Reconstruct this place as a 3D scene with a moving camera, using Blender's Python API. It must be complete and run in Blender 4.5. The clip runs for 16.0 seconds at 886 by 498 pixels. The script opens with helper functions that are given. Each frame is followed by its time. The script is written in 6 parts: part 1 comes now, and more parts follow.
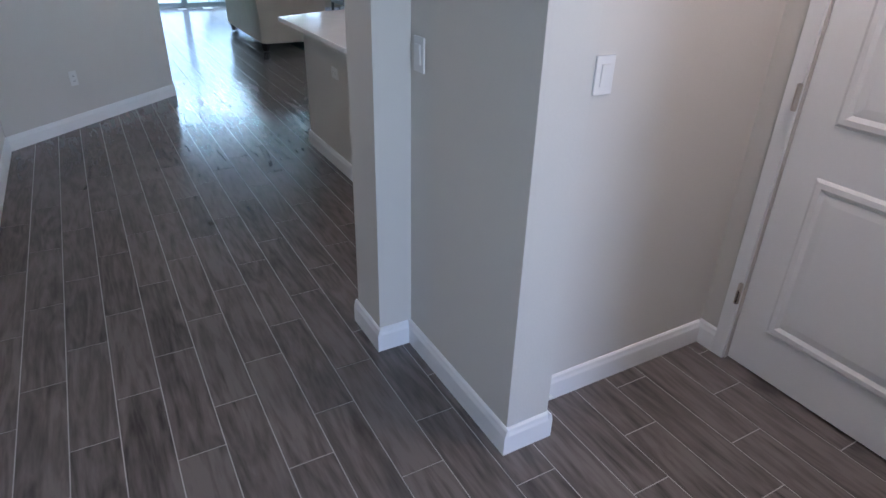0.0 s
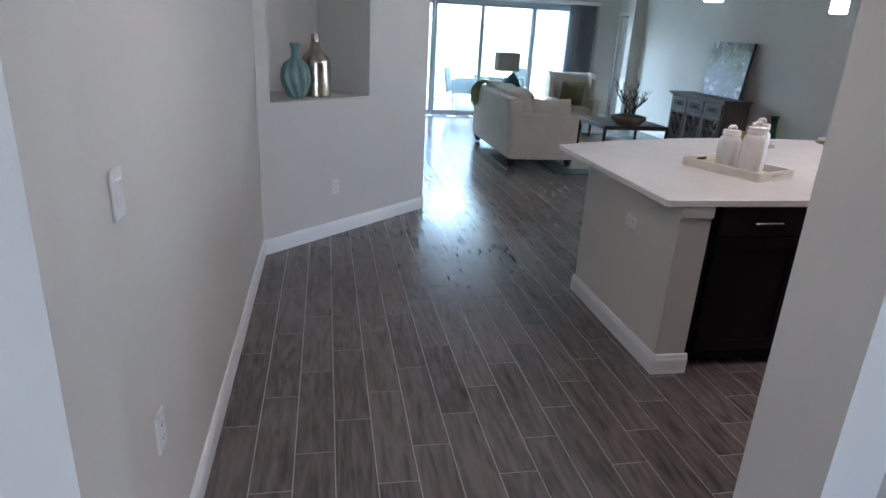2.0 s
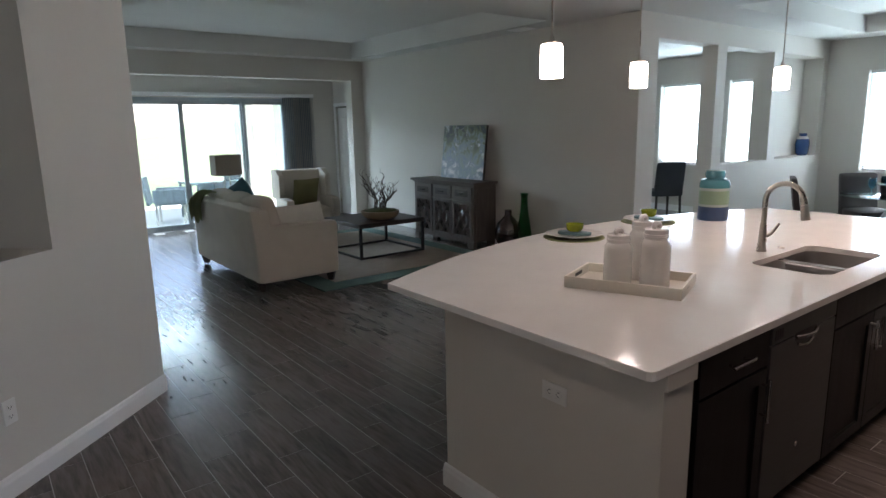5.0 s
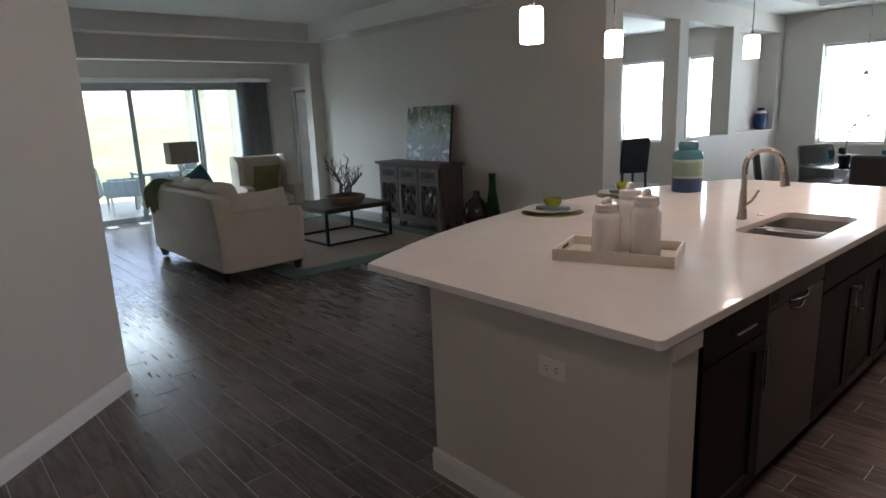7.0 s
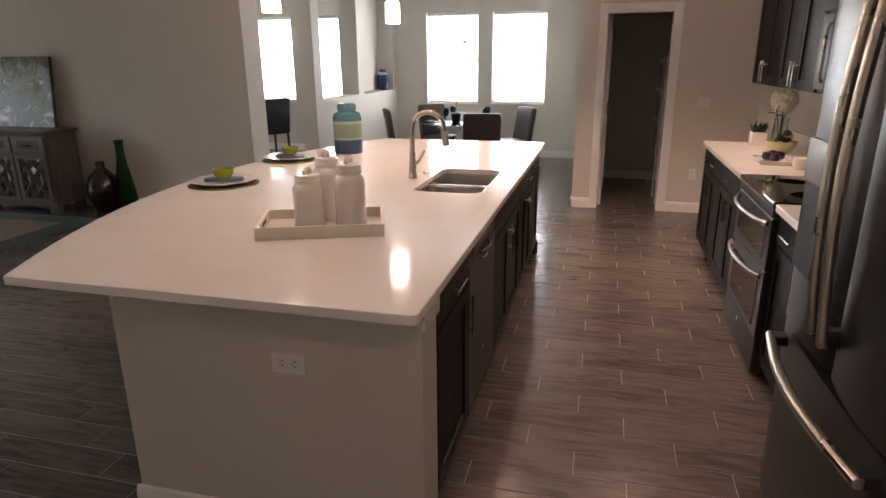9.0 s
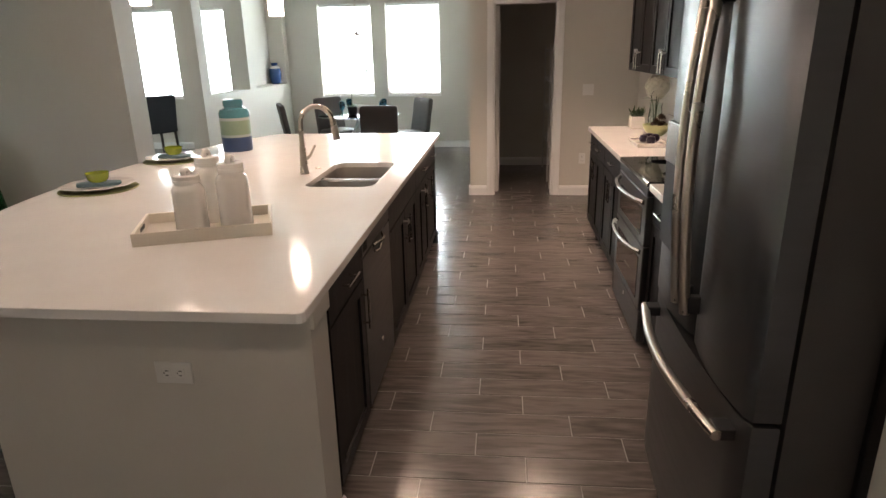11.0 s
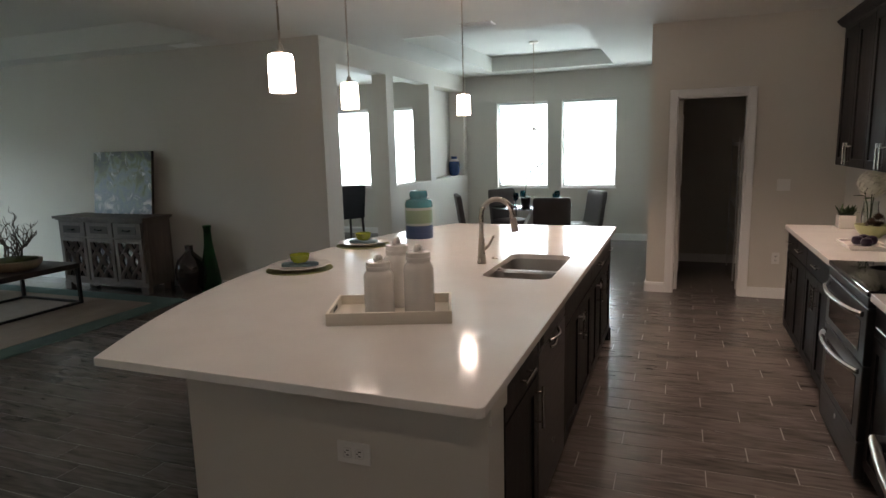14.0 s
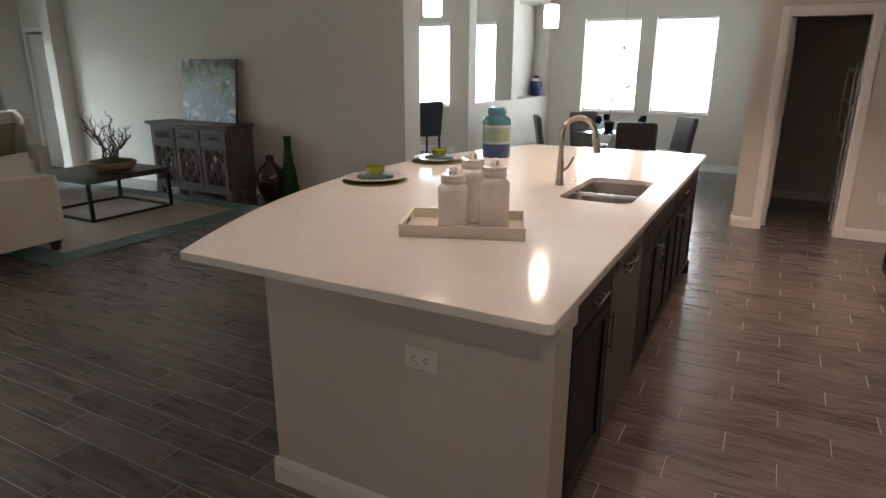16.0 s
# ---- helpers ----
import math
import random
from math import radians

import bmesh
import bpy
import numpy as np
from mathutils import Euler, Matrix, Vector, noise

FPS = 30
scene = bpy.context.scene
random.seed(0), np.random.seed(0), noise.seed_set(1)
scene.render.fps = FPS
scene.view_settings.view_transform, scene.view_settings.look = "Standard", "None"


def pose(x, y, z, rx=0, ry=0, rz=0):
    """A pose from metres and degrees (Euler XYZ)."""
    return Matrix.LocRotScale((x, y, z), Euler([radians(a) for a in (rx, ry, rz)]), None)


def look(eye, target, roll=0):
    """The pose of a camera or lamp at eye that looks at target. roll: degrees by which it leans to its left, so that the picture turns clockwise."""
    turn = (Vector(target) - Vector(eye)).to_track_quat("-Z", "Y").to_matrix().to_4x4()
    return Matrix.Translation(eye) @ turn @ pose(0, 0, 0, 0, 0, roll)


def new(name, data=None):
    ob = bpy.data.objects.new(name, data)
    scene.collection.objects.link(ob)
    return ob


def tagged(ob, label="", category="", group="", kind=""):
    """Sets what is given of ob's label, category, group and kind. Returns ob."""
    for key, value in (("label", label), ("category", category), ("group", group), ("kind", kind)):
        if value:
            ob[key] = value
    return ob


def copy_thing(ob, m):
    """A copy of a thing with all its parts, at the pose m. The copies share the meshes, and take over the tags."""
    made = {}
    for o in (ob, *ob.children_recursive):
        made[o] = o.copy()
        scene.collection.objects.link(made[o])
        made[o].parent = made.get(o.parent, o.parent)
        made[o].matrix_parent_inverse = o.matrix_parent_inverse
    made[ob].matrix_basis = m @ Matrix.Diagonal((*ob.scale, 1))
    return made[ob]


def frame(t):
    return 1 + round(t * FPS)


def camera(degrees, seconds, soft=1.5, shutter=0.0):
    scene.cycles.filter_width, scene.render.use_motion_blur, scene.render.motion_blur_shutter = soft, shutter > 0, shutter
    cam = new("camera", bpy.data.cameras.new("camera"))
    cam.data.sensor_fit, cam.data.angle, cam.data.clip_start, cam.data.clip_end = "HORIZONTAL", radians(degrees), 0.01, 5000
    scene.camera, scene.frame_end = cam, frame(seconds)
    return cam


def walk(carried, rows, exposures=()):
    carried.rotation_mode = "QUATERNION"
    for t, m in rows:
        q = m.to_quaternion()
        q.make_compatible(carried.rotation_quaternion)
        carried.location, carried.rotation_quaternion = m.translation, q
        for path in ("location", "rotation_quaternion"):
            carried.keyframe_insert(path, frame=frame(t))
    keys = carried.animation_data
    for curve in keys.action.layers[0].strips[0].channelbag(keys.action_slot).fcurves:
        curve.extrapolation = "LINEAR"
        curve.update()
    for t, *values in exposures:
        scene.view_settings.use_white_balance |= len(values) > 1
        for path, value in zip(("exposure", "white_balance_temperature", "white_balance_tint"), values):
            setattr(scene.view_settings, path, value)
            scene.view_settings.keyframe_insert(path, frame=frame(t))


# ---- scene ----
cam = camera(71.6, 16.0)
PATH = [
    (0, (-0.073, -0.190, 1.589), (0.808, 1.338, 0.647), 1.6),
    (0.5, (-0.204, -0.016, 1.626), (0.620, 1.589, 0.762), 3.4),
    (1, (-0.262, 0.223, 1.599), (0.391, 1.932, 0.792), 3.5),
    (1.5, (-0.245, 0.586, 1.613), (0.253, 2.370, 0.857), 3.1),
    (2, (-0.262, 0.856, 1.594), (0.105, 2.704, 0.923), 3.1),
    (2.5, (-0.269, 1.156, 1.599), (0.264, 2.977, 0.967), 3.9),
    (3, (-0.290, 1.418, 1.608), (0.345, 3.219, 1.015), 3.6),
    (3.5, (-0.204, 1.732, 1.582), (0.495, 3.536, 1.077), 3.1),
    (4, (-0.188, 1.987, 1.613), (0.542, 3.787, 1.136), 1.7),
    (4.5, (-0.219, 2.277, 1.628), (0.915, 3.877, 1.237), 0.2),
    (7, (-0.219, 2.540, 1.552), (1.068, 4.007, 1.116), -2.3),
    (7.5, (-0.157, 2.665, 1.554), (1.243, 4.006, 1.063), -1.6),
    (8, (-0.121, 2.802, 1.553), (1.447, 3.940, 1.061), -1.7),
    (8.5, (-0.169, 2.869, 1.568), (1.601, 3.610, 1.007), -1.0),
    (9, (-0.197, 2.887, 1.575), (1.653, 3.365, 0.985), -0.4),
    (11.5, (-0.201, 2.802, 1.583), (1.718, 2.917, 1.033), -1.1),
    (12, (-0.207, 2.807, 1.609), (1.752, 2.897, 1.215), -1.6),
    (12.5, (-0.218, 2.845, 1.624), (1.753, 3.019, 1.334), -1.6),
    (13, (-0.202, 2.874, 1.623), (1.742, 3.283, 1.396), -1.4),
    (13.5, (-0.211, 2.882, 1.619), (1.675, 3.503, 1.380), -1.4),
    (14, (-0.191, 2.879, 1.599), (1.649, 3.588, 1.269), -1.5),
    (14.5, (-0.184, 2.879, 1.585), (1.608, 3.655, 1.153), -1.3),
    (15, (-0.186, 2.886, 1.575), (1.566, 3.718, 1.084), -1.0),
    (15.5, (-0.189, 2.889, 1.574), (1.538, 3.751, 1.049), -0.6),
    (16, (-0.163, 2.901, 1.556), (1.529, 3.802, 0.987), 0.2),
]
EXPOSURES = [(0, 2.38, 5350, 24), (1.0, 2.66, 5450, 25), (2.0, 2.7, 5550, 25), (3.5, 2.65, 5950, 27), (4.5, 2.12, 6200, 27), (7, 1.70, 6600, 31), (7.5, 1.97, 6800, 32), (8.0, 1.98, 7000, 33), (9, 2.18, 7600, 40),
             (11.5, 2.44, 7150, 25), (12.0, 2.36, 7100, 24), (12.5, 2.0, 6950, 25), (13.0, 1.78, 6900, 26), (13.5, 1.60, 6850, 25), (14.0, 1.57, 6900, 26), (14.5, 1.8, 7000, 27), (15.5, 2.08, 7150, 31), (16, 2.18, 7150, 30)]
walk(cam, [(t, look(eye, target, roll)) for t, eye, target, roll in PATH], EXPOSURES)

# ---- world and light ----
world = bpy.data.worlds.new("world")
scene.world = world
world.use_nodes = True
wn = world.node_tree
sky = wn.nodes.new("ShaderNodeTexSky")
sky.sky_type, sky.sun_disc = "NISHITA", False
sky.sun_elevation, sky.sun_rotation = radians(58), radians(70)
wn.links.new(sky.outputs[0], wn.nodes["Background"].inputs[0])
wn.nodes["Background"].inputs[1].default_value = 0.15


def lamp(name, kind, energy, color, m, **kw):
    data = bpy.data.lights.new(name, kind)
    data.energy, data.color = energy, color
    for key, value in kw.items():
        if key == "size":
            data.size = value
        elif key == "size_y":
            data.shape, data.size_y = "RECTANGLE", value
        elif key == "radius":
            data.shadow_soft_size = value
        elif key == "angle":
            data.angle = value
        elif key == "spot":
            data.spot_size, data.spot_blend = value, 0.6
    ob = new(name, data)
    ob.matrix_basis = m
    return ob


CEIL = 2.757
DAY = (0.70, 0.95, 1.0)
WARM = (1.0, 0.80, 0.61)
lamp("sun", "SUN", 5.0, (1.0, 0.95, 0.87), look((0, 0, 30), (-2.6, -1.0, 25)), angle=radians(0.6))
# daylight in the openings
lamp("patio_daylight", "AREA", 78, DAY, look((2.6, 13.75, 2.5), (2.6, 11.2, 0.2)), size=3.2, size_y=0.9)
for wy in (5.39, 4.28, 7.43, 8.74):
    lamp("window_daylight", "AREA", 13, DAY, look((10.36, wy, 1.56), (9.0, wy, 1.56)), size=0.84, size_y=1.38)
lamp("entry_daylight", "AREA", 9.0, (0.78, 0.89, 1.0), look((0.15, -2.63, 1.35), (0.15, 0, 1.3)), size=0.7, size_y=2.0)


# ---- materials ----
def mat(name, color, rough=0.5, metal=0.0, vary=0.06, scale=3.0, fine=60.0, bump=0.02, stretch=(1, 1, 1), rvary=0.06,
        coat=0.0, random=0.0):
    m = bpy.data.materials.new(name)
    m.use_nodes = True
    t = m.node_tree
    n, l = t.nodes, t.links
    b = n["Principled BSDF"]
    co = n.new("ShaderNodeTexCoord")
    mp = n.new("ShaderNodeMapping")
    mp.inputs["Scale"].default_value = stretch
    l.new(co.outputs["Object"], mp.inputs[0])
    big, small = n.new("ShaderNodeTexNoise"), n.new("ShaderNodeTexNoise")
    big.inputs["Scale"].default_value, small.inputs["Scale"].default_value = scale, fine
    big.inputs["Detail"].default_value, small.inputs["Detail"].default_value = 4, 3
    l.new(mp.outputs[0], big.inputs["Vector"])
    l.new(mp.outputs[0], small.inputs["Vector"])
    mixer = n.new("ShaderNodeMath")
    mixer.operation = "MULTIPLY_ADD"
    mixer.inputs[1].default_value = 0.45
    l.new(small.outputs[0], mixer.inputs[0])
    l.new(big.outputs[0], mixer.inputs[2])
    ramp = n.new("ShaderNodeMapRange")
    ramp.inputs["From Min"].default_value, ramp.inputs["From Max"].default_value = 0.45, 1.0
    ramp.inputs["To Min"].default_value, ramp.inputs["To Max"].default_value = 1 - vary, 1 + vary
    l.new(mixer.outputs[0], ramp.inputs["Value"])
    value = ramp.outputs[0]
    if random:
        info = n.new("ShaderNodeObjectInfo")
        r2 = n.new("ShaderNodeMapRange")
        r2.inputs["To Min"].default_value, r2.inputs["To Max"].default_value = 1 - random, 1 + random
        l.new(info.outputs["Random"], r2.inputs["Value"])
        mul = n.new("ShaderNodeMath")
        mul.operation = "MULTIPLY"
        l.new(value, mul.inputs[0])
        l.new(r2.outputs[0], mul.inputs[1])
        value = mul.outputs[0]
    sc = n.new("ShaderNodeVectorMath")
    sc.operation = "SCALE"
    sc.inputs[0].default_value = color
    l.new(value, sc.inputs["Scale"])
    l.new(sc.outputs[0], b.inputs["Base Color"])
    rr = n.new("ShaderNodeMapRange")
    rr.inputs["To Min"].default_value, rr.inputs["To Max"].default_value = max(rough - rvary, 0.02), rough + rvary
    l.new(big.outputs[0], rr.inputs["Value"])
    l.new(rr.outputs[0], b.inputs["Roughness"])
    b.inputs["Metallic"].default_value = metal
    b.inputs["Coat Weight"].default_value = coat
    if bump:
        bp = n.new("ShaderNodeBump")
        bp.inputs["Strength"].default_value, bp.inputs["Distance"].default_value = min(bump * 10, 1.0), 0.002
        l.new(small.outputs[0], bp.inputs["Height"])
        l.new(bp.outputs[0], b.inputs["Normal"])
    return m


def plank_material(name, pieces):
    """Grey-brown wood-look porcelain; grain along y."""
    m = mat(name, (0.5, 0.5, 0.5), 0.20, rvary=0.04, scale=2.2, fine=22, bump=0.001, stretch=(9, 0.9, 1), coat=0.0)
    n, l = m.node_tree.nodes, m.node_tree.links
    b = n["Principled BSDF"]
    b.inputs["Specular IOR Level"].default_value = 0.58
    rnd = n.new("ShaderNodeObjectInfo" if pieces else "ShaderNodeNewGeometry")
    out = rnd.outputs["Random" if pieces else "Random Per Island"]
    geo = n.new("ShaderNodeNewGeometry")
    add = n.new("ShaderNodeVectorMath")
    add.operation = "ADD"
    sc = n.new("ShaderNodeVectorMath")
    sc.operation = "SCALE"
    sc.inputs[0].default_value = (37, 53, 11)
    l.new(out, sc.inputs["Scale"])
    l.new(geo.outputs["Position"], add.inputs[0])
    l.new(sc.outputs[0], add.inputs[1])
    mp = n.new("ShaderNodeMapping")
    mp.inputs["Scale"].default_value = (10, 1.3, 1)
    l.new(add.outputs[0], mp.inputs[0])
    g1, g2 = n.new("ShaderNodeTexNoise"), n.new("ShaderNodeTexNoise")
    g1.inputs["Scale"].default_value, g1.inputs["Detail"].default_value, g1.inputs["Distortion"].default_value = 1.1, 6, 2.6
    g2.inputs["Scale"].default_value, g2.inputs["Detail"].default_value = 6.0, 8
    l.new(mp.outputs[0], g1.inputs["Vector"])
    l.new(mp.outputs[0], g2.inputs["Vector"])
    mix = n.new("ShaderNodeMath")
    mix.operation = "MULTIPLY_ADD"
    mix.inputs[1].default_value = 0.55
    l.new(g2.outputs[0], mix.inputs[0])
    l.new(g1.outputs[0], mix.inputs[2])
    tone = n.new("ShaderNodeMath")
    tone.operation = "MULTIPLY_ADD"
    tone.inputs[1].default_value = 0.16
    l.new(out, tone.inputs[0])
    l.new(mix.outputs[0], tone.inputs[2])
    ramp = n.new("ShaderNodeValToRGB")
    ramp.color_ramp.elements[0].position, ramp.color_ramp.elements[1].position = 0.52, 1.22
    ramp.color_ramp.elements[0].color = (0.046, 0.040, 0.037, 1)
    ramp.color_ramp.elements[1].color = (0.158, 0.138, 0.126, 1)
    l.new(tone.outputs[0], ramp.inputs[0])
    l.new(ramp.outputs[0], b.inputs["Base Color"])
    return m


def glass_material(name, color=(0.9, 0.97, 0.95), rough=0.0):
    m = bpy.data.materials.new(name)
    m.use_nodes = True
    b = m.node_tree.nodes["Principled BSDF"]
    b.inputs["Base Color"].default_value = (*color, 1)
    b.inputs["Transmission Weight"].default_value = 1.0
    b.inputs["Roughness"].default_value = rough
    b.inputs["IOR"].default_value = 1.45
    return m


def glow_material(name, color, strength):
    m = bpy.data.materials.new(name)
    m.use_nodes = True
    b = m.node_tree.nodes["Principled BSDF"]
    b.inputs["Base Color"].default_value = (0.8, 0.78, 0.74, 1)
    b.inputs["Emission Color"].default_value = (*color, 1)
    b.inputs["Emission Strength"].default_value = strength
    return m


PAINT = mat("wall_paint", (0.60, 0.575, 0.525), 0.72, vary=0.025, scale=1.2, fine=140, bump=0.03)
CEILING = mat("ceiling_paint", (0.66, 0.66, 0.63), 0.85, vary=0.03, scale=1.5, fine=90, bump=0.06)
TRIM = mat("white_trim", (0.78, 0.78, 0.77), 0.42, vary=0.02, scale=2, fine=80, bump=0.008)
DOOR = mat("door_paint", (0.76, 0.755, 0.74), 0.45, vary=0.02, scale=2, fine=90, bump=0.012)
GROUT = mat("grout", (0.34, 0.325, 0.31), 0.85, vary=0.12, scale=5, fine=120, bump=0.05)
PLANK = plank_material("plank_tile", True)
PLANK_REST = plank_material("plank_tile_rest", False)
QUARTZ = mat("white_quartz", (0.84, 0.82, 0.795), 0.11, vary=0.03, scale=6, fine=220, bump=0.0, rvary=0.03, coat=0.2)
CABINET = mat("espresso_cabinet", (0.0045, 0.0034, 0.0034), 0.44, vary=0.35, scale=3, fine=30, bump=0.02, stretch=(8, 8, 0.8))
CABINET.node_tree.nodes["Principled BSDF"].inputs["Specular IOR Level"].default_value = 0.22
TOEKICK = mat("toe_kick", (0.010, 0.008, 0.008), 0.7, vary=0.2)
SLATE = mat("slate_steel", (0.082, 0.083, 0.086), 0.34, metal=0.85, vary=0.05, scale=2, fine=300, bump=0.004, stretch=(1, 1, 30))
SLATE_DARK = mat("appliance_side", (0.035, 0.034, 0.034), 0.5, vary=0.1, fine=200, bump=0.02)
STEEL = mat("brushed_steel", (0.62, 0.60, 0.57), 0.26, metal=1.0, vary=0.04, scale=3, fine=180, bump=0.004)
SINKSTEEL = mat("sink_steel", (0.48, 0.46, 0.44), 0.30, metal=1.0, vary=0.05, scale=3, fine=180, bump=0.004)
NICKEL = mat("satin_nickel", (0.56, 0.50, 0.44), 0.28, metal=1.0, vary=0.04, scale=5, fine=120, bump=0.0)
BLACKGLASS = mat("black_glass", (0.008, 0.008, 0.009), 0.06, vary=0.1, bump=0.0, rvary=0.02, coat=0.5)
BLACKPLASTIC = mat("black_plastic", (0.012, 0.012, 0.012), 0.45, vary=0.1)
CERAMIC = mat("white_ceramic", (0.80, 0.77, 0.73), 0.16, vary=0.02, bump=0.0, rvary=0.03, coat=0.4)
LACQUER = mat("cream_lacquer", (0.74, 0.69, 0.60), 0.35, vary=0.04, bump=0.005)
PLASTIC = mat("white_plastic", (0.72, 0.715, 0.69), 0.35, vary=0.02, bump=0.0)
SLOT = mat("dark_slot", (0.03, 0.03, 0.03), 0.6, vary=0.1)
GLASS = glass_material("clear_glass")
SHADE_GLOW = glow_material("lit_opal_glass", (1.0, 0.88, 0.73), 12.5)
CAN_GLOW = glow_material("can_lens", (1.0, 0.88, 0.70), 5.0)
LINEN = mat("linen_fabric", (0.60, 0.54, 0.46), 0.92, vary=0.06, scale=4, fine=400, bump=0.08)
LINEN_PILLOW = mat("pale_pillow", (0.66, 0.62, 0.55), 0.95, vary=0.05, scale=6, fine=300, bump=0.08)
OLIVE = mat("olive_throw", (0.20, 0.21, 0.085), 0.95, vary=0.2, scale=14, fine=160, bump=0.1)
TEALCLOTH = mat("teal_cloth", (0.02, 0.075, 0.10), 0.9, vary=0.1, scale=5, fine=300, bump=0.06)
GREENPILLOW = mat("green_pillow", (0.24, 0.23, 0.11), 0.95, vary=0.1, scale=5, fine=250, bump=0.08)
DARKWOOD = mat("dark_wood", (0.045, 0.032, 0.026), 0.45, vary=0.25, scale=3, fine=30, bump=0.02, stretch=(1, 9, 1))
LEGWOOD = mat("leg_wood", (0.02, 0.012, 0.009), 0.4, vary=0.2)
IRON = mat("dark_iron", (0.018, 0.016, 0.016), 0.5, metal=0.6, vary=0.15)
GREYWOOD = mat("weathered_wood", (0.118, 0.098, 0.088), 0.6, vary=0.28, scale=3, fine=45, bump=0.04, stretch=(9, 9, 1))
MIRROR = mat("antique_mirror", (0.30, 0.30, 0.30), 0.18, metal=0.9, vary=0.3, scale=9, fine=60, bump=0.0)
RUG = mat("rug_field", (0.33, 0.28, 0.235), 0.97, vary=0.10, scale=8, fine=350, bump=0.1)
RUGBORDER = mat("rug_border", (0.085, 0.15, 0.14), 0.97, vary=0.16, scale=10, fine=350, bump=0.1)


# ---- mesh helpers ----
def thing(name, label="", category="", at=(0, 0, 0), rz=0.0, group="", kind=""):
    ob = new(name)
    ob.empty_display_size = 0.1
    ob.matrix_basis = pose(*at, 0, 0, rz)
    return tagged(ob, label, category, group, kind)


def finish(bm, smooth=False):
    bmesh.ops.recalc_face_normals(bm, faces=bm.faces)
    for f in bm.faces:
        f.smooth = smooth
    return bm


def part(name, bm, material, parent=None, label="", smooth=False):
    finish(bm, smooth)
    me = bpy.data.meshes.new(name)
    bm.to_mesh(me)
    bm.free()
    me.materials.append(material)
    if smooth:
        me.set_sharp_from_angle(angle=radians(38))
    ob = new(name, me)
    ob.parent = parent
    return tagged(ob, label)


def structure(name, bm, material, label, category="wall"):
    ob = part(name, bm, material)
    return tagged(ob, label, category, kind="structure")


def box(bm, x0, y0, z0, x1, y1, z1, bevel=0.0, seg=2):
    vs = [bm.verts.new(p) for p in ((x0, y0, z0), (x1, y0, z0), (x1, y1, z0), (x0, y1, z0),
                                    (x0, y0, z1), (x1, y0, z1), (x1, y1, z1), (x0, y1, z1))]
    fs = [bm.faces.new([vs[i] for i in q]) for q in
          ((3, 2, 1, 0), (4, 5, 6, 7), (0, 1, 5, 4), (1, 2, 6, 5), (2, 3, 7, 6), (3, 0, 4, 7))]
    if bevel:
        es = list({e for f in fs for e in f.edges})
        bmesh.ops.bevel(bm, geom=es, offset=bevel, segments=seg, affect="EDGES", profile=0.5)
    return bm


def boxes(*rows, bevel=0.0):
    bm = bmesh.new()
    for r in rows:
        b = bmesh.new()
        box(b, *r, bevel=bevel)
        me = bpy.data.meshes.new("tmp")
        b.to_mesh(me)
        b.free()
        bm.from_mesh(me)
        bpy.data.meshes.remove(me)
    return bm


def lathe(profile, seg=28, at=(0, 0, 0), ripple=None):
    """A turned shape from (radius, height) rows."""
    bm = bmesh.new()
    rings = []
    for k, (r, z) in enumerate(profile):
        ring = []
        for i in range(seg):
            a = 2 * math.pi * i / seg
            f = ripple(a, k / max(len(profile) - 1, 1)) if ripple else 1.0
            ring.append(bm.verts.new((at[0] + r * f * math.cos(a), at[1] + r * f * math.sin(a), at[2] + z)))
        rings.append(ring)
    for a, b in zip(rings, rings[1:]):
        for i in range(seg):
            bm.faces.new((a[i], a[(i + 1) % seg], b[(i + 1) % seg], b[i]))
    bm.faces.new(list(reversed(rings[0])))
    bm.faces.new(rings[-1])
    return bm


def tube(path, r, seg=10, bm=None):
    """A round bar along points; r may be one radius or one for each point."""
    bm = bm or bmesh.new()
    pts = [Vector(p) for p in path]
    rad = r if isinstance(r, (list, tuple)) else [r] * len(pts)
    rings = []
    up = None
    for k, p in enumerate(pts):
        d = (pts[min(k + 1, len(pts) - 1)] - pts[max(k - 1, 0)]).normalized()
        if up is None:
            up = Vector((0, 0, 1)) if abs(d.z) < 0.9 else Vector((1, 0, 0))
        side = d.cross(up).normalized()
        up = side.cross(d).normalized()
        rings.append([bm.verts.new(p + rad[k] * (math.cos(2 * math.pi * i / seg) * side + math.sin(2 * math.pi * i / seg) * up))
                      for i in range(seg)])
    for a, b in zip(rings, rings[1:]):
        for i in range(seg):
            bm.faces.new((a[i], a[(i + 1) % seg], b[(i + 1) % seg], b[i]))
    bm.faces.new(list(reversed(rings[0])))
    bm.faces.new(rings[-1])
    return bm


def prism(outline, z0, z1, bevel=0.0):
    """An upright slab over a plan outline."""
    bm = bmesh.new()
    lo = [bm.verts.new((x, y, z0)) for x, y in outline]
    hi = [bm.verts.new((x, y, z1)) for x, y in outline]
    bm.faces.new(list(reversed(lo)))
    top = bm.faces.new(hi)
    k = len(outline)
    for i in range(k):
        bm.faces.new((lo[i], lo[(i + 1) % k], hi[(i + 1) % k], hi[i]))
    if bevel:
        bmesh.ops.bevel(bm, geom=list(top.edges), offset=bevel, segments=2, affect="EDGES", profile=0.5)
    return bm


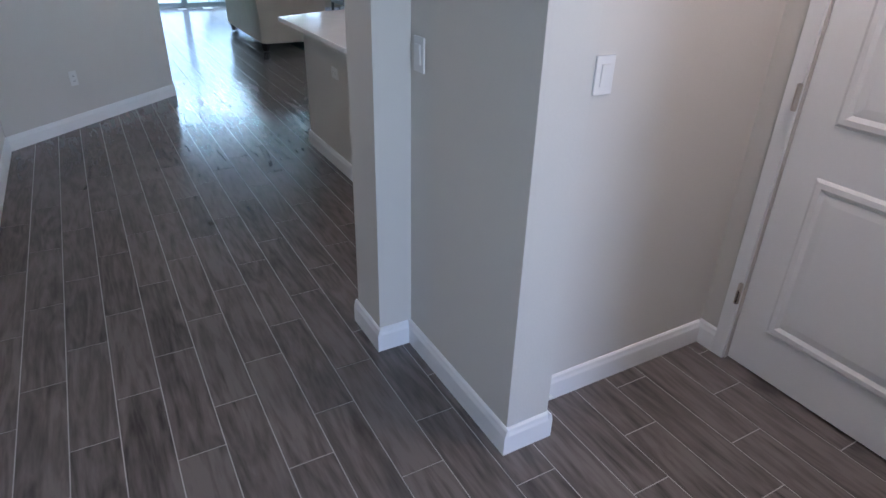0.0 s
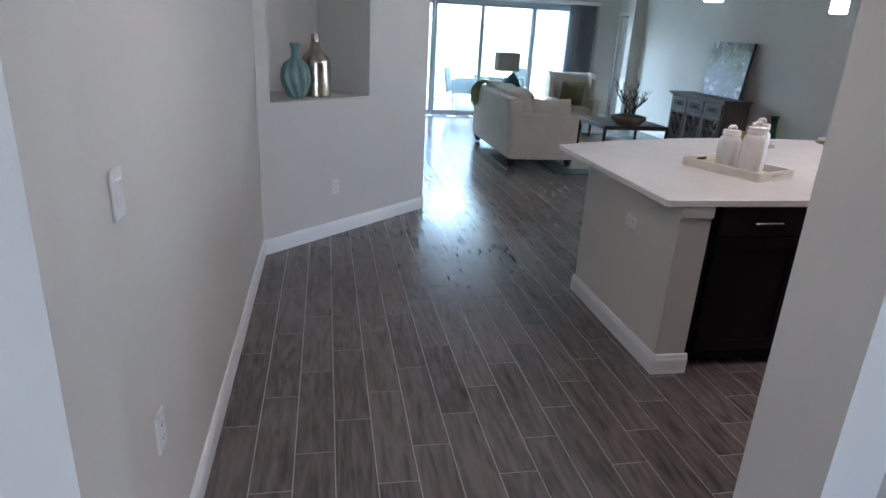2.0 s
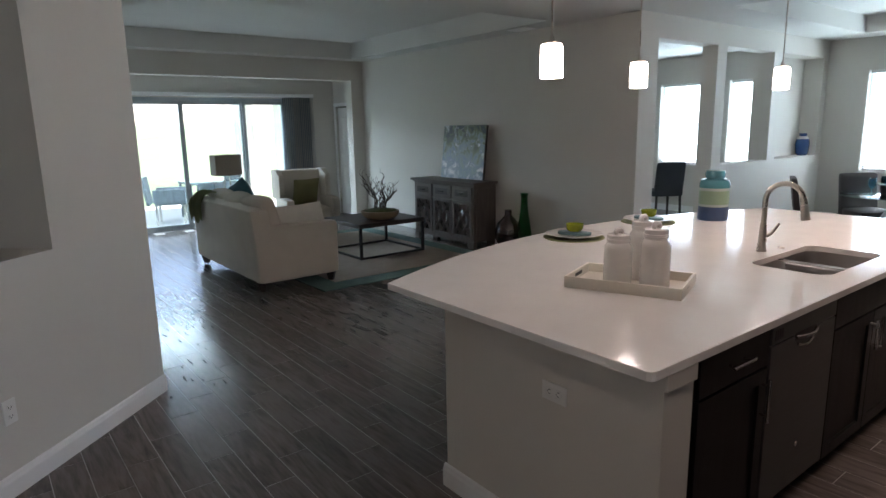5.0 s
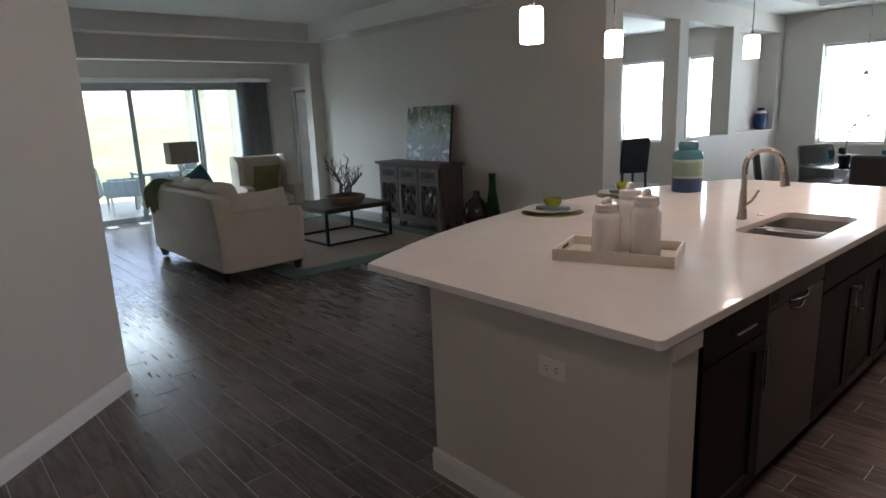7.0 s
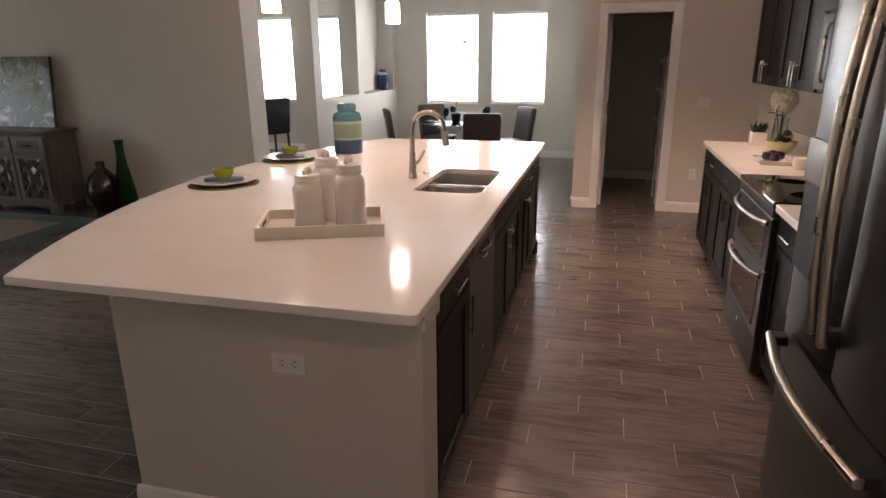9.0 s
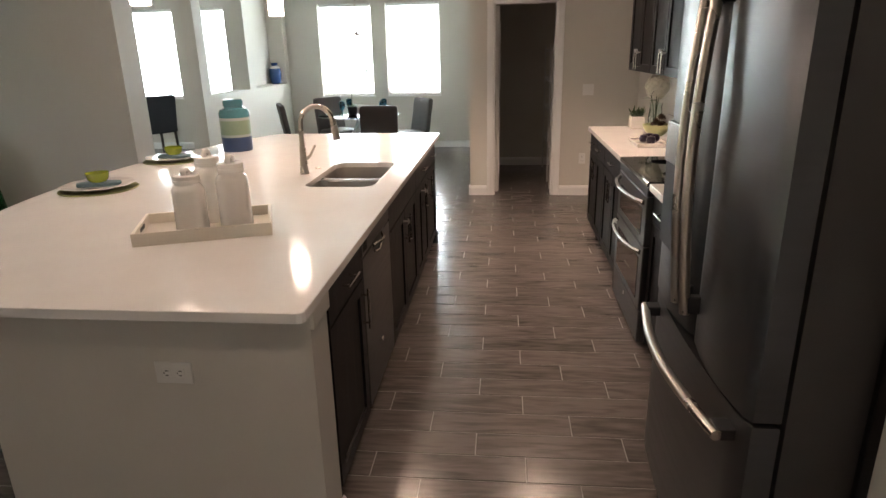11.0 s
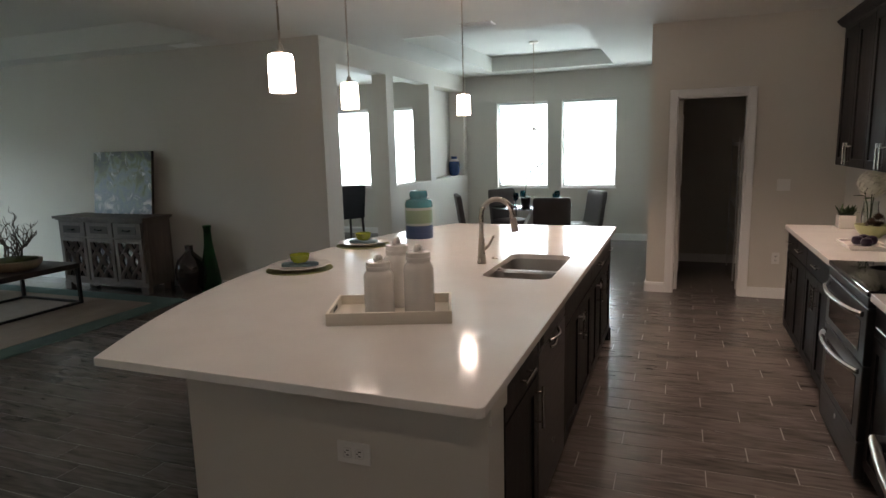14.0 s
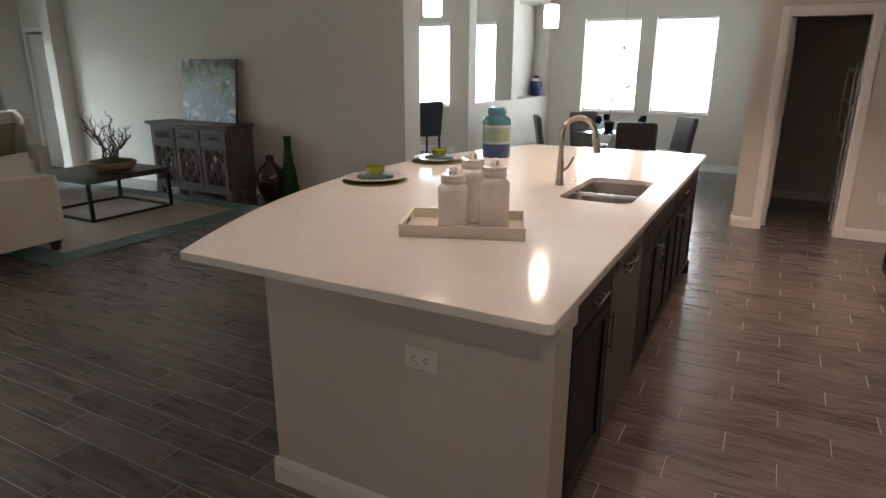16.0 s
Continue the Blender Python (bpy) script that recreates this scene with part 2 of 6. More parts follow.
def cushion(x0, y0, z0, x1, y1, z1, puff=0.03, n=9, p=7.0):
    """A soft block with bulging faces and rounded edges."""
    bm = bmesh.new()
    box(bm, -1, -1, -1, 1, 1, 1)
    bmesh.ops.subdivide_edges(bm, edges=bm.edges[:], cuts=n, use_grid_fill=True)
    c = Vector(((x0 + x1) / 2, (y0 + y1) / 2, (z0 + z1) / 2))
    h = Vector(((x1 - x0) / 2, (y1 - y0) / 2, (z1 - z0) / 2))
    for v in bm.verts:
        q = v.co.copy()
        k = (abs(q.x) ** p + abs(q.y) ** p + abs(q.z) ** p) ** (1 / p)
        q /= k
        w = Vector((q.x * h.x, q.y * h.y, q.z * h.z))
        bulge = puff * (1 - min(1, abs(q.x)) ** 2 * min(1, abs(q.y)) ** 2 - 0.5)
        w += Vector((q.x, q.y, q.z)).normalized() * bulge * 0.5
        w += Vector((1, 1, 1)) * 0.004 * noise.noise((w + c) * 7)
        v.co = c + w
    return bm


def pillow(w, h, t, n=12):
    """A knife-edge throw pillow, standing in the x-z plane, from its base centre."""
    bm = bmesh.new()
    rows = {}
    for side in (-1, 1):
        for i in range(n + 1):
            for k in range(n + 1):
                u, v = 2 * i / n - 1, 2 * k / n - 1
                edge = i in (0, n) or k in (0, n)
                if edge and side == 1:
                    rows[1, i, k] = rows[-1, i, k]
                    continue
                d = t / 2 * (max(0, (1 - u * u) * (1 - v * v)) ** 0.42)
                pinch = 1 - 0.06 * (1 - u * u) * 0 - 0.05 * (1 - abs(u)) * (abs(v) ** 3) - 0.05 * (1 - abs(v)) * (abs(u) ** 3)
                rows[side, i, k] = bm.verts.new((u * w / 2 * pinch, side * d, h / 2 + v * h / 2 * pinch))
    for side in (-1, 1):
        for i in range(n):
            for k in range(n):
                bm.faces.new((rows[side, i, k], rows[side, i + 1, k], rows[side, i + 1, k + 1], rows[side, i, k + 1]))
    return bm


def moved(bm, m):
    bmesh.ops.transform(bm, matrix=m, verts=bm.verts)
    return bm


# ---- large structure ----
structure("floor", boxes((-2.2, -2.8, -0.12, 10.35, 13.3, -0.0016)), GROUT, "grey-brown wood-look plank tile floor with pale grout", "floor")
floor_ob = bpy.data.objects["floor"]

structure("wall_hall_left", boxes((-0.90, 1.95, 0, -0.72, 5.19, CEIL)), PAINT, "greige painted hall wall with orange-peel texture")
structure("wall_jamb_left", boxes((-1.0, 1.729, 0, -0.655, 1.95, CEIL)), PAINT, "greige painted pier at the hall opening")
structure("wall_entry_left", boxes((-1.12, -2.8, 0, -1.0, 2.0, CEIL)), PAINT, "greige painted entry wall")
structure("wall_entry_front", boxes((-1.0, -2.8, 0, -0.42, -2.65, CEIL), (0.62, -2.8, 0, 2.3, -2.65, CEIL), (-0.42, -2.8, 2.4, 0.62, -2.65, CEIL)),
          PAINT, "greige painted front wall with a door opening")
structure("wall_entry_right", boxes((1.0, -2.65, 0, 1.12, -0.05, CEIL)), PAINT, "greige painted entry wall ending before the side door")
structure("wall_jamb_right", boxes((0.745, 1.729, 0, 1.066, 1.96, CEIL)), PAINT, "greige painted pier beside the kitchen")
structure("wall_stub", boxes((0.887, 1.163, 0, 0.965, 1.729, CEIL), (0.887, 1.018, 0, 1.055, 1.163, CEIL)), PAINT, "greige painted short wall with a corner")
structure("wall_kitchen", boxes((0.965, 1.163, 0, 6.62, 1.40, CEIL)), PAINT, "greige painted wall behind the cabinets")
structure("wall_side_door", boxes((2.0, 1.013, 0, 2.15, 1.163, CEIL), (2.0, -2.65, 0, 2.15, 0.18, CEIL), (2.0, 0.18, 2.036, 2.15, 1.013, CEIL)),
          PAINT, "greige painted wall round the side door")
structure("wall_side_room", boxes((2.9, -0.3, 0, 3.0, 1.163, CEIL), (2.15, -0.4, 0, 3.0, -0.3, CEIL)), PAINT, "painted wall beyond the side door")

# diagonal wall with a display niche
DIAG = math.degrees(math.atan2(1.242, 1.33))
dl = math.hypot(1.242, 1.33)
bm = boxes((0, 0, 0, dl, 0.72, 1.068), (0, 0, 1.068, 0.105, 0.72, CEIL), (1.08, 0, 1.068, dl, 0.72, CEIL),
           (0.105, 0, 2.54, 1.08, 0.72, CEIL), (0.105, 0.60, 1.068, 1.08, 0.72, 2.54))
structure("wall_diagonal", moved(bm, pose(-0.715, 5.17, 0, 0, 0, DIAG)), PAINT, "greige diagonal wall with a recessed display niche")

structure("wall_great_west", boxes((0.445, 6.43, 0, 0.615, 13.13, CEIL + 0.3)), PAINT, "greige great room wall")
structure("wall_great_east", boxes((5.5, 6.38, 0, 5.66, 12.35, CEIL)), PAINT, "long greige wall behind the console")
# wall with a passage, a window opening and a niche
structure("wall_passage", boxes((5.66, 6.38, 0, 5.82, 6.58, CEIL)), PAINT, "greige wall end beside the passage")
structure("wall_header", boxes((5.82, 6.38, 2.51, 10.2, 6.58, CEIL)), PAINT, "greige header over the passage and openings")
structure("wall_pier", boxes((7.04, 6.38, 0, 7.25, 6.58, 2.51)), PAINT, "greige pier between passage and pass-through")
structure("wall_low", boxes((7.25, 6.38, 0, 10.2, 6.58, 1.09)), PAINT, "greige low wall under the pass-through and niche")
structure("wall_pier_2", boxes((8.48, 6.38, 1.09, 8.70, 6.58, 2.51)), PAINT, "greige pier between pass-through and niche")
structure("wall_niche", boxes((10.04, 6.38, 1.09, 10.2, 6.64, 2.51), (8.70, 6.64, 0.9, 10.2, 6.72, CEIL), (8.70, 6.581, 0.9, 10.2, 6.64, 1.09),
                              (8.64, 6.581, 0.9, 8.70, 6.72, CEIL), (8.70, 6.581, 2.51, 10.2, 6.64, CEIL)), PAINT, "greige wall niche in the dining space")
WINDOWS = ((3.84, 4.72), (4.95, 5.83), (6.99, 7.87), (8.30, 9.18))
rows = [(10.2, 3.0, 0, 10.36, 10.6, 0.865), (10.2, 3.0, 2.30, 10.36, 10.6, CEIL)]
edges = [3.0] + [v for w in WINDOWS for v in w] + [10.6]
for a, b in zip(edges[::2], edges[1::2]):
    rows.append((10.2, a, 0.865, 10.36, b, 2.30))
structure("wall_east", boxes(*rows), PAINT, "pale greige outer wall with four windows")
structure("wall_den_north", boxes((5.66, 10.5, 0, 10.2, 10.6, CEIL)), PAINT, "greige den wall")
structure("wall_pantry", boxes((6.62, 1.2, 0, 6.74, 2.26, CEIL), (6.62, 2.92, 0, 6.74, 3.175, CEIL), (6.62, 2.26, 2.03, 6.74, 2.92, CEIL)),
          PAINT, "greige pantry wall with a doorway")
structure("wall_pantry_side", boxes((6.74, 3.055, 0, 10.2, 3.175, CEIL)), PAINT, "greige wall between pantry and dining space")
structure("wall_pantry_back", boxes((8.5, 1.2, 0, 8.62, 3.055, CEIL), (6.74, 1.78, 0, 8.5, 1.90, CEIL)), PAINT, "greige pantry inner wall")
structure("beam", boxes((0.615, 12.02, 2.43, 5.27, 12.22, CEIL), (5.27, 12.02, 0, 5.5, 12.22, CEIL)), PAINT, "greige drywall header over the sliding door bay", "beam")
structure("wall_bay_east", boxes((5.5, 12.35, 0, 5.66, 12.44, CEIL), (5.5, 12.44, 2.03, 5.66, 13.04, CEIL), (5.5, 13.04, 0, 5.66, 13.28, CEIL),
                                 (6.3, 12.35, 0, 6.4, 13.28, CEIL), (5.66, 12.35, 0, 6.3, 12.4, CEIL), (5.66, 13.2, 0, 6.3, 13.28, CEIL)),
          PAINT, "greige bay wall with a narrow door")
structure("wall_slider", boxes((0.445, 13.13, 2.17, 4.50, 13.28, CEIL), (0.445, 13.13, 0, 0.83, 13.28, 2.17), (4.50, 13.13, 0, 5.5, 13.28, CEIL)),
          PAINT, "greige wall round the sliding glass door")


def slab_with_holes(name, x0, y0, x1, y1, holes, label):
    xs = sorted({x0, x1, *[h[0] for h in holes], *[h[2] for h in holes]})
    ys = sorted({y0, y1, *[h[1] for h in holes], *[h[3] for h in holes]})
    rows = []
    for xa, xb in zip(xs, xs[1:]):
        for ya, yb in zip(ys, ys[1:]):
            mx, my = (xa + xb) / 2, (ya + yb) / 2
            if not any(h[0] < mx < h[2] and h[1] < my < h[3] for h in holes):
                rows.append((xa, ya, CEIL, xb, yb, CEIL + 0.05))
    for hx0, hy0, hx1, hy1, rise in holes:
        z = CEIL + rise
        rows += [(hx0 - 0.05, hy0 - 0.05, z, hx1 + 0.05, hy1 + 0.05, z + 0.05), (hx0 - 0.05, hy0, CEIL + 0.05, hx0, hy1, z),
                 (hx1, hy0, CEIL + 0.05, hx1 + 0.05, hy1, z), (hx0 - 0.05, hy0 - 0.05, CEIL + 0.05, hx1 + 0.05, hy0, z),
                 (hx0 - 0.05, hy1, CEIL + 0.05, hx1 + 0.05, hy1 + 0.05, z)]
    return structure(name, boxes(*rows), CEILING, label, "ceiling")


slab_with_holes("ceiling", -2.2, -2.8, 10.36, 13.3, [(6.15, 3.85, 9.65, 5.75, 0.22), (1.25, 7.35, 5.15, 11.75, 0.26)],
                "off-white textured ceiling with two raised trays")
structure("ceiling_bay", boxes((0.615, 12.22, 2.60, 5.5, 13.13, 2.66)), CEILING, "off-white lower ceiling over the door bay", "ceiling")


def baseboard(x0, y0, x1, y1, side=1, h=0.108):
    """Along a wall face; side 1: the room lies to the left of the way from start to end."""
    d = Vector((x1 - x0, y1 - y0, 0))
    L = d.length
    bm = bmesh.new()
    prof = [(0, 0), (0.016, 0), (0.016, h - 0.03), (0.012, h - 0.018), (0.010, h - 0.006), (0.004, h), (0, h)]
    a = [bm.verts.new((0, side * p, z)) for p, z in prof]
    b = [bm.verts.new((L, side * p, z)) for p, z in prof]
    k = len(prof)
    for i in range(k):
        bm.faces.new((a[i], a[(i + 1) % k], b[(i + 1) % k], b[i]))
    bm.faces.new(a)
    bm.faces.new(list(reversed(b)))
    ang = math.degrees(math.atan2(d.y, d.x))
    return structure("baseboard", moved(bm, pose(x0, y0, 0, 0, 0, ang)), TRIM, "white painted baseboard with a moulded top", "baseboard")


for seg in ((-0.72, 5.18, -0.72, 1.95), (-0.655, 1.966, -0.655, 1.713), (-0.655, 1.729, -1.0, 1.729, 1), (-1.0, 1.729, -1.0, -2.65),
            (0.615, 6.412, -0.715, 5.17), (0.615, 13.1, 0.615, 6.43), (0.745, 1.713, 0.745, 1.976), (0.745, 1.96, 1.066, 1.96, 1), (0.745, 1.729, 0.871, 1.729, -1),
            (0.887, 1.002, 0.887, 1.729), (0.887, 1.018, 1.055, 1.018, -1), (1.055, 1.002, 1.055, 1.163, -1), (1.071, 1.163, 1.984, 1.163, -1),
            (2.0, 1.073, 2.0, 1.163), (5.5, 6.38, 5.5, 12.02), (5.27, 12.02, 5.5, 12.02, -1), (5.27, 12.02, 5.27, 12.22),
            (7.25, 6.38, 10.2, 6.38, -1), (5.5, 6.38, 5.82, 6.38, -1), (7.04, 6.38, 7.25, 6.38, -1), (10.2, 3.175, 10.2, 6.38), (10.2, 6.72, 10.2, 10.5),
            (6.62, 1.4, 6.62, 2.19), (6.62, 2.99, 6.62, 3.191), (6.604, 3.175, 10.2, 3.175, 1), (5.66, 10.5, 10.2, 10.5, -1),
            (8.5, 1.32, 8.5, 3.055), (4.6, 13.13, 5.5, 13.13, -1), (2.0, -2.6, 2.0, 0.12)):
    baseboard(*seg)


def casing(x, y0, y1, top, face, w=0.068):
    """Door casing on a wall plane x, facing -x (face -1)."""
    t = 0.018 * face
    bm = boxes((min(x, x + t), y0 - w, 0, max(x, x + t), y0, top + w), (min(x, x + t), y1, 0, max(x, x + t), y1 + w, top + w),
               (min(x, x + t), y0, top, max(x, x + t), y1, top + w), bevel=0.004)
    return structure("trim", bm, TRIM, "white painted door casing", "trim")


casing(6.62, 2.26, 2.92, 2.03, -1)
casing(2.0, 0.18, 1.015, 2.04, -1, 0.057)
casing(5.5, 12.44, 13.04, 2.03, -1, 0.06)
structure("trim", boxes((6.62, 2.90, 0, 6.74, 2.9199, 2.03), (6.62, 2.2601, 0, 6.74, 2.28, 2.03), (6.62, 2.28, 2.01, 6.74, 2.90, 2.0299)),
          TRIM, "white painted door jamb", "trim")


def panel_door(name, w, h, at, rz, label, panels):
    """A moulded slab door: leaf from x=0 to w, thickness in y, panels as raised fields."""
    d = thing(name, label, "door", at, rz, kind="structure")
    bm = boxes((0, 0, 0.008, w, 0.035, h))
    part("leaf", bm, DOOR, d)
    for x0, z0, x1, z1 in panels:
        for yy, s in ((0.035, 1), (0.0, -1)):
            bm = bmesh.new()
            def ring(i, dep):
                return [bm.verts.new((x, yy + s * dep, z)) for x, z in ((x0 + i, z0 + i), (x1 - i, z0 + i), (x1 - i, z1 - i), (x0 + i, z1 - i))]
            rs = [ring(0, 0.0005), ring(0.012, 0.008), ring(0.03, 0.009), ring(0.045, 0.002), ring(0.075, 0.006)]
            for a, b in zip(rs, rs[1:]):
                for i in range(4):
                    bm.faces.new((a[i], a[(i + 1) % 4], b[(i + 1) % 4], b[i]))
            bm.faces.new(rs[-1])
            part("panel", bm, DOOR, d)
    return d


def hinges(parent, x, y, zs):
    for z in zs:
        bm = tube([(x, y, z - 0.045), (x, y, z + 0.045)], 0.008, 8)
        h = part("hinge", bm, NICKEL, parent, "satin nickel hinge", smooth=True)
        part("hinge_leaf", boxes((x - 0.009, y - 0.002, z - 0.044, x + 0.009, y + 0.003, z + 0.044)), NICKEL, h)


d = panel_door("door_1", 0.825, 2.03, (2.012, 1.010, 0), -90, "closed white two-panel door with nickel hinges",
               ((0.12, 0.21, 0.71, 0.85), (0.12, 1.03, 0.71, 1.88)))
hinges(d, 0.0, -0.012 - 0.04, (0.33, 1.10, 1.82))
d = panel_door("door_2", 0.64, 2.0, (6.755, 2.86, 0), 0, "white pantry door standing open into the pantry", ((0.1, 0.18, 0.54, 0.95), (0.1, 1.12, 0.54, 1.86)))
hinges(d, 0.0, 0.045, (0.25, 1.0, 1.8))
d = panel_door("door_3", 0.585, 2.0, (5.535, 13.03, 0), -86, "white narrow door standing ajar in the bay", ((0.09, 0.18, 0.49, 0.95), (0.09, 1.12, 0.49, 1.86)))
hinges(d, 0.0, -0.02, (0.25, 1.0, 1.8))


# ---- sliding glass door ----
FRAMEGREY = mat("bronze_frame", (0.34, 0.39, 0.41), 0.4, metal=0.4, vary=0.05)
sl = thing("sliding_door", "tall three-panel sliding glass door with slim grey frames", "sliding door", (0, 13.19, 0), kind="structure")
part("head_track", boxes((0.83, -0.06, 2.12, 4.50, 0.06, 2.17)), FRAMEGREY, sl)
part("floor_track", boxes((0.83, -0.06, 0, 4.50, 0.06, 0.022)), FRAMEGREY, sl)
for x0, x1, yy in ((0.83, 1.78, 0.02), (1.78, 2.73, -0.02), (2.71, 3.76, 0.02), (3.74, 4.50, -0.02)):
    p = part("panel_frame", boxes((x0, yy - 0.018, 0.022, x0 + 0.05, yy + 0.018, 2.12), (x1 - 0.05, yy - 0.018, 0.022, x1, yy + 0.018, 2.12),
                                  (x0 + 0.05, yy - 0.018, 0.022, x1 - 0.05, yy + 0.018, 0.09), (x0 + 0.05, yy - 0.018, 2.06, x1 - 0.05, yy + 0.018, 2.12)),
             FRAMEGREY, sl)
    g = part("pane", boxes((x0 + 0.05, yy - 0.003, 0.09, x1 - 0.05, yy + 0.003, 2.06)), GLASS, p)
    g.visible_shadow = False
part("pull_handle", boxes((3.765, -0.075, 0.95, 3.785, -0.04, 1.15), bevel=0.004), FRAMEGREY, sl)

# vertical blinds gathered at one side
BLIND = mat("blind_fabric", (0.30, 0.33, 0.36), 0.8, vary=0.08, scale=5, fine=200, bump=0.03)
vb = thing("vertical_blind", "grey vertical blind gathered beside the glass door", "blind", (0, 13.05, 0))
part("head_rail", boxes((0.9, -0.02, 2.19, 5.05, 0.05, 2.25), bevel=0.004), TRIM, vb)
random.seed(4)
for i in range(17):
    x = 4.46 + i * 0.036
    bm = boxes((-0.045, -0.0015, 0.03, 0.045, 0.0015, 2.18))
    part("slat", moved(bm, pose(x, 0.015, 0, 0, 0, 58 + random.uniform(-7, 7))), BLIND, vb)


# ---- windows ----
SHADE = mat("window_shade", (0.82, 0.84, 0.84), 0.8, vary=0.02, bump=0.0)
wt = SHADE.node_tree
bs = wt.nodes["Principled BSDF"]
tr = wt.nodes.new("ShaderNodeBsdfTranslucent")
tr.inputs[0].default_value = (0.9, 0.93, 0.95, 1)
mx = wt.nodes.new("ShaderNodeMixShader")
mx.inputs[0].default_value = 0.75
wt.links.new(bs.outputs[0], mx.inputs[1])
wt.links.new(tr.outputs[0], mx.inputs[2])
wt.links.new(mx.outputs[0], wt.nodes["Material Output"].inputs["Surface"])
for i, (a, b) in enumerate(WINDOWS):
    w = thing("window_%d" % (i + 1), "white framed sash window with a lowered white blind", "window", (10.2, a, 0.865), kind="structure")
    W, H = b - a, 2.30 - 0.865
    part("window_frame", boxes((0.10, 0, 0, 0.155, 0.035, H), (0.10, W - 0.035, 0, 0.155, W, H), (0.10, 0.035, 0, 0.155, W - 0.035, 0.04),
                               (0.10, 0.035, H - 0.04, 0.155, W - 0.035, H), (0.105, 0.035, H * 0.49, 0.15, W - 0.035, H * 0.49 + 0.035)), TRIM, w)
    for z0, z1 in ((0.04, H * 0.49), (H * 0.49 + 0.035, H - 0.04)):
        g = part("pane", boxes((0.125, 0.035, z0, 0.131, W - 0.035, z1)), GLASS, w)
        g.visible_shadow = False
    part("window_sill", boxes((-0.012, -0.015, -0.022, 0.10, W + 0.015, 0.0), bevel=0.004), TRIM, w)
    bl = part("blind_rail", boxes((0.045, 0.012, H - 0.04, 0.085, W - 0.012, H - 0.002)), TRIM, w)
    part("bottom_rail", boxes((0.05, 0.015, 0.055, 0.08, W - 0.015, 0.075)), TRIM, w)
    k = 46
    for j in range(k):
        z = 0.085 + (H - 0.135) * j / (k - 1)
        bm = boxes((-0.012, 0.016, -0.0006, 0.012, W - 0.016, 0.0006))
        part("slat", moved(bm, pose(0.065, 0, z, 0, 38, 0)), SHADE, w)


# ---- kitchen island ----
def bar_pull(parent, p0, p1, out, r=0.006, mat_=STEEL):
    """A bar handle between two points, held off along out."""
    a, b, o = Vector(p0), Vector(p1), Vector(out)
    d = (b - a).normalized() * 0.025
    h = part("handle", tube([a + o - d, b + o + d], r, 10), mat_, parent, "brushed steel bar handle", smooth=True)
    for q in (a, b):
        part("post", tube([q, q + o], r * 0.8, 8), mat_, h, smooth=True)


def shaker(parent, x0, z0, x1, z1, y, face, name="door", flat=False):
    """A shaker front in the plane y; face is the sign of y it looks to."""
    t, w = 0.019 * face, 0.055
    lo, hi = min(y, y + t), max(y, y + t)
    if flat:
        return part(name, boxes((x0, lo, z0, x1, hi, z1), bevel=0.002), CABINET, parent)
    bm = bmesh.new()

    def ring(yy, ins):
        return [bm.verts.new(p) for p in ((x0 + ins, yy, z0 + ins), (x1 - ins, yy, z0 + ins), (x1 - ins, yy, z1 - ins), (x0 + ins, yy, z1 - ins))]
    rs = [ring(y, 0), ring(y + t * 0.92, 0), ring(y + t, 0.0015), ring(y + t, w), ring(y + t * 0.45, w + 0.003)]
    for a, b in zip(rs, rs[1:]):
        for i in range(4):
            bm.faces.new((a[i], a[(i + 1) % 4], b[(i + 1) % 4], b[i]))
    bm.faces.new(rs[-1])
    bm.faces.new(list(reversed(rs[0])))
    return part(name, bm, CABINET, parent)


def base_cabinet(x0, x1, yb, yf, label, layout, group, top=0.878):
    """A base unit from its back yb to its front yf. layout: rows of (kind, u0, u1)."""
    face = -1 if yf < yb else 1
    c = thing("base_cabinet", label, "cabinet", ((x0 + x1) / 2, (yb + yf) / 2, 0), group=group)
    cx, cy = (x0 + x1) / 2, (yb + yf) / 2
    y0, y1 = min(yb, yf) - cy, max(yb, yf) - cy
    part("body", boxes((x0 - cx, y0, 0.10, x1 - cx, y1, top)), CABINET, c)
    k0, k1 = (y0 + 0.07, y1) if face < 0 else (y0, y1 - 0.07)
    part("toe_kick", boxes((x0 - cx, k0, 0, x1 - cx, k1, 0.10)), TOEKICK, c)
    yf_ = yf - cy
    for kind, u0, u1 in layout:
        a, b = x0 - cx + u0 + 0.003, x0 - cx + u1 - 0.003
        m = (a + b) / 2
        if kind in ("drawer_l", "drawer", "false"):
            d = shaker(c, a, 0.725, b, 0.872, yf_ + face * 0.001, face, "drawer_front", True)
            if kind != "false":
                bar_pull(d, (m - 0.05, yf_ + face * 0.02, 0.80), (m + 0.05, yf_ + face * 0.02, 0.80), (0, face * 0.03, 0))
        if kind == "doors":
            h = (a + b) / 2
            for (p, q, hx) in ((a, h - 0.002, h - 0.035), (h + 0.002, b, h + 0.035)):
                d = shaker(c, p, 0.105, q, 0.715, yf_ + face * 0.001, face)
                bar_pull(d, (hx, yf_ + face * 0.02, 0.56), (hx, yf_ + face * 0.02, 0.66), (0, face * 0.03, 0))
        if kind in ("door_l", "door_r"):
            d = shaker(c, a, 0.105, b, 0.715, yf_ + face * 0.001, face)
            hx = b - 0.035 if kind == "door_r" else a + 0.035
            bar_pull(d, (hx, yf_ + face * 0.02, 0.54), (hx, yf_ + face * 0.02, 0.66), (0, face * 0.03, 0))
    return c


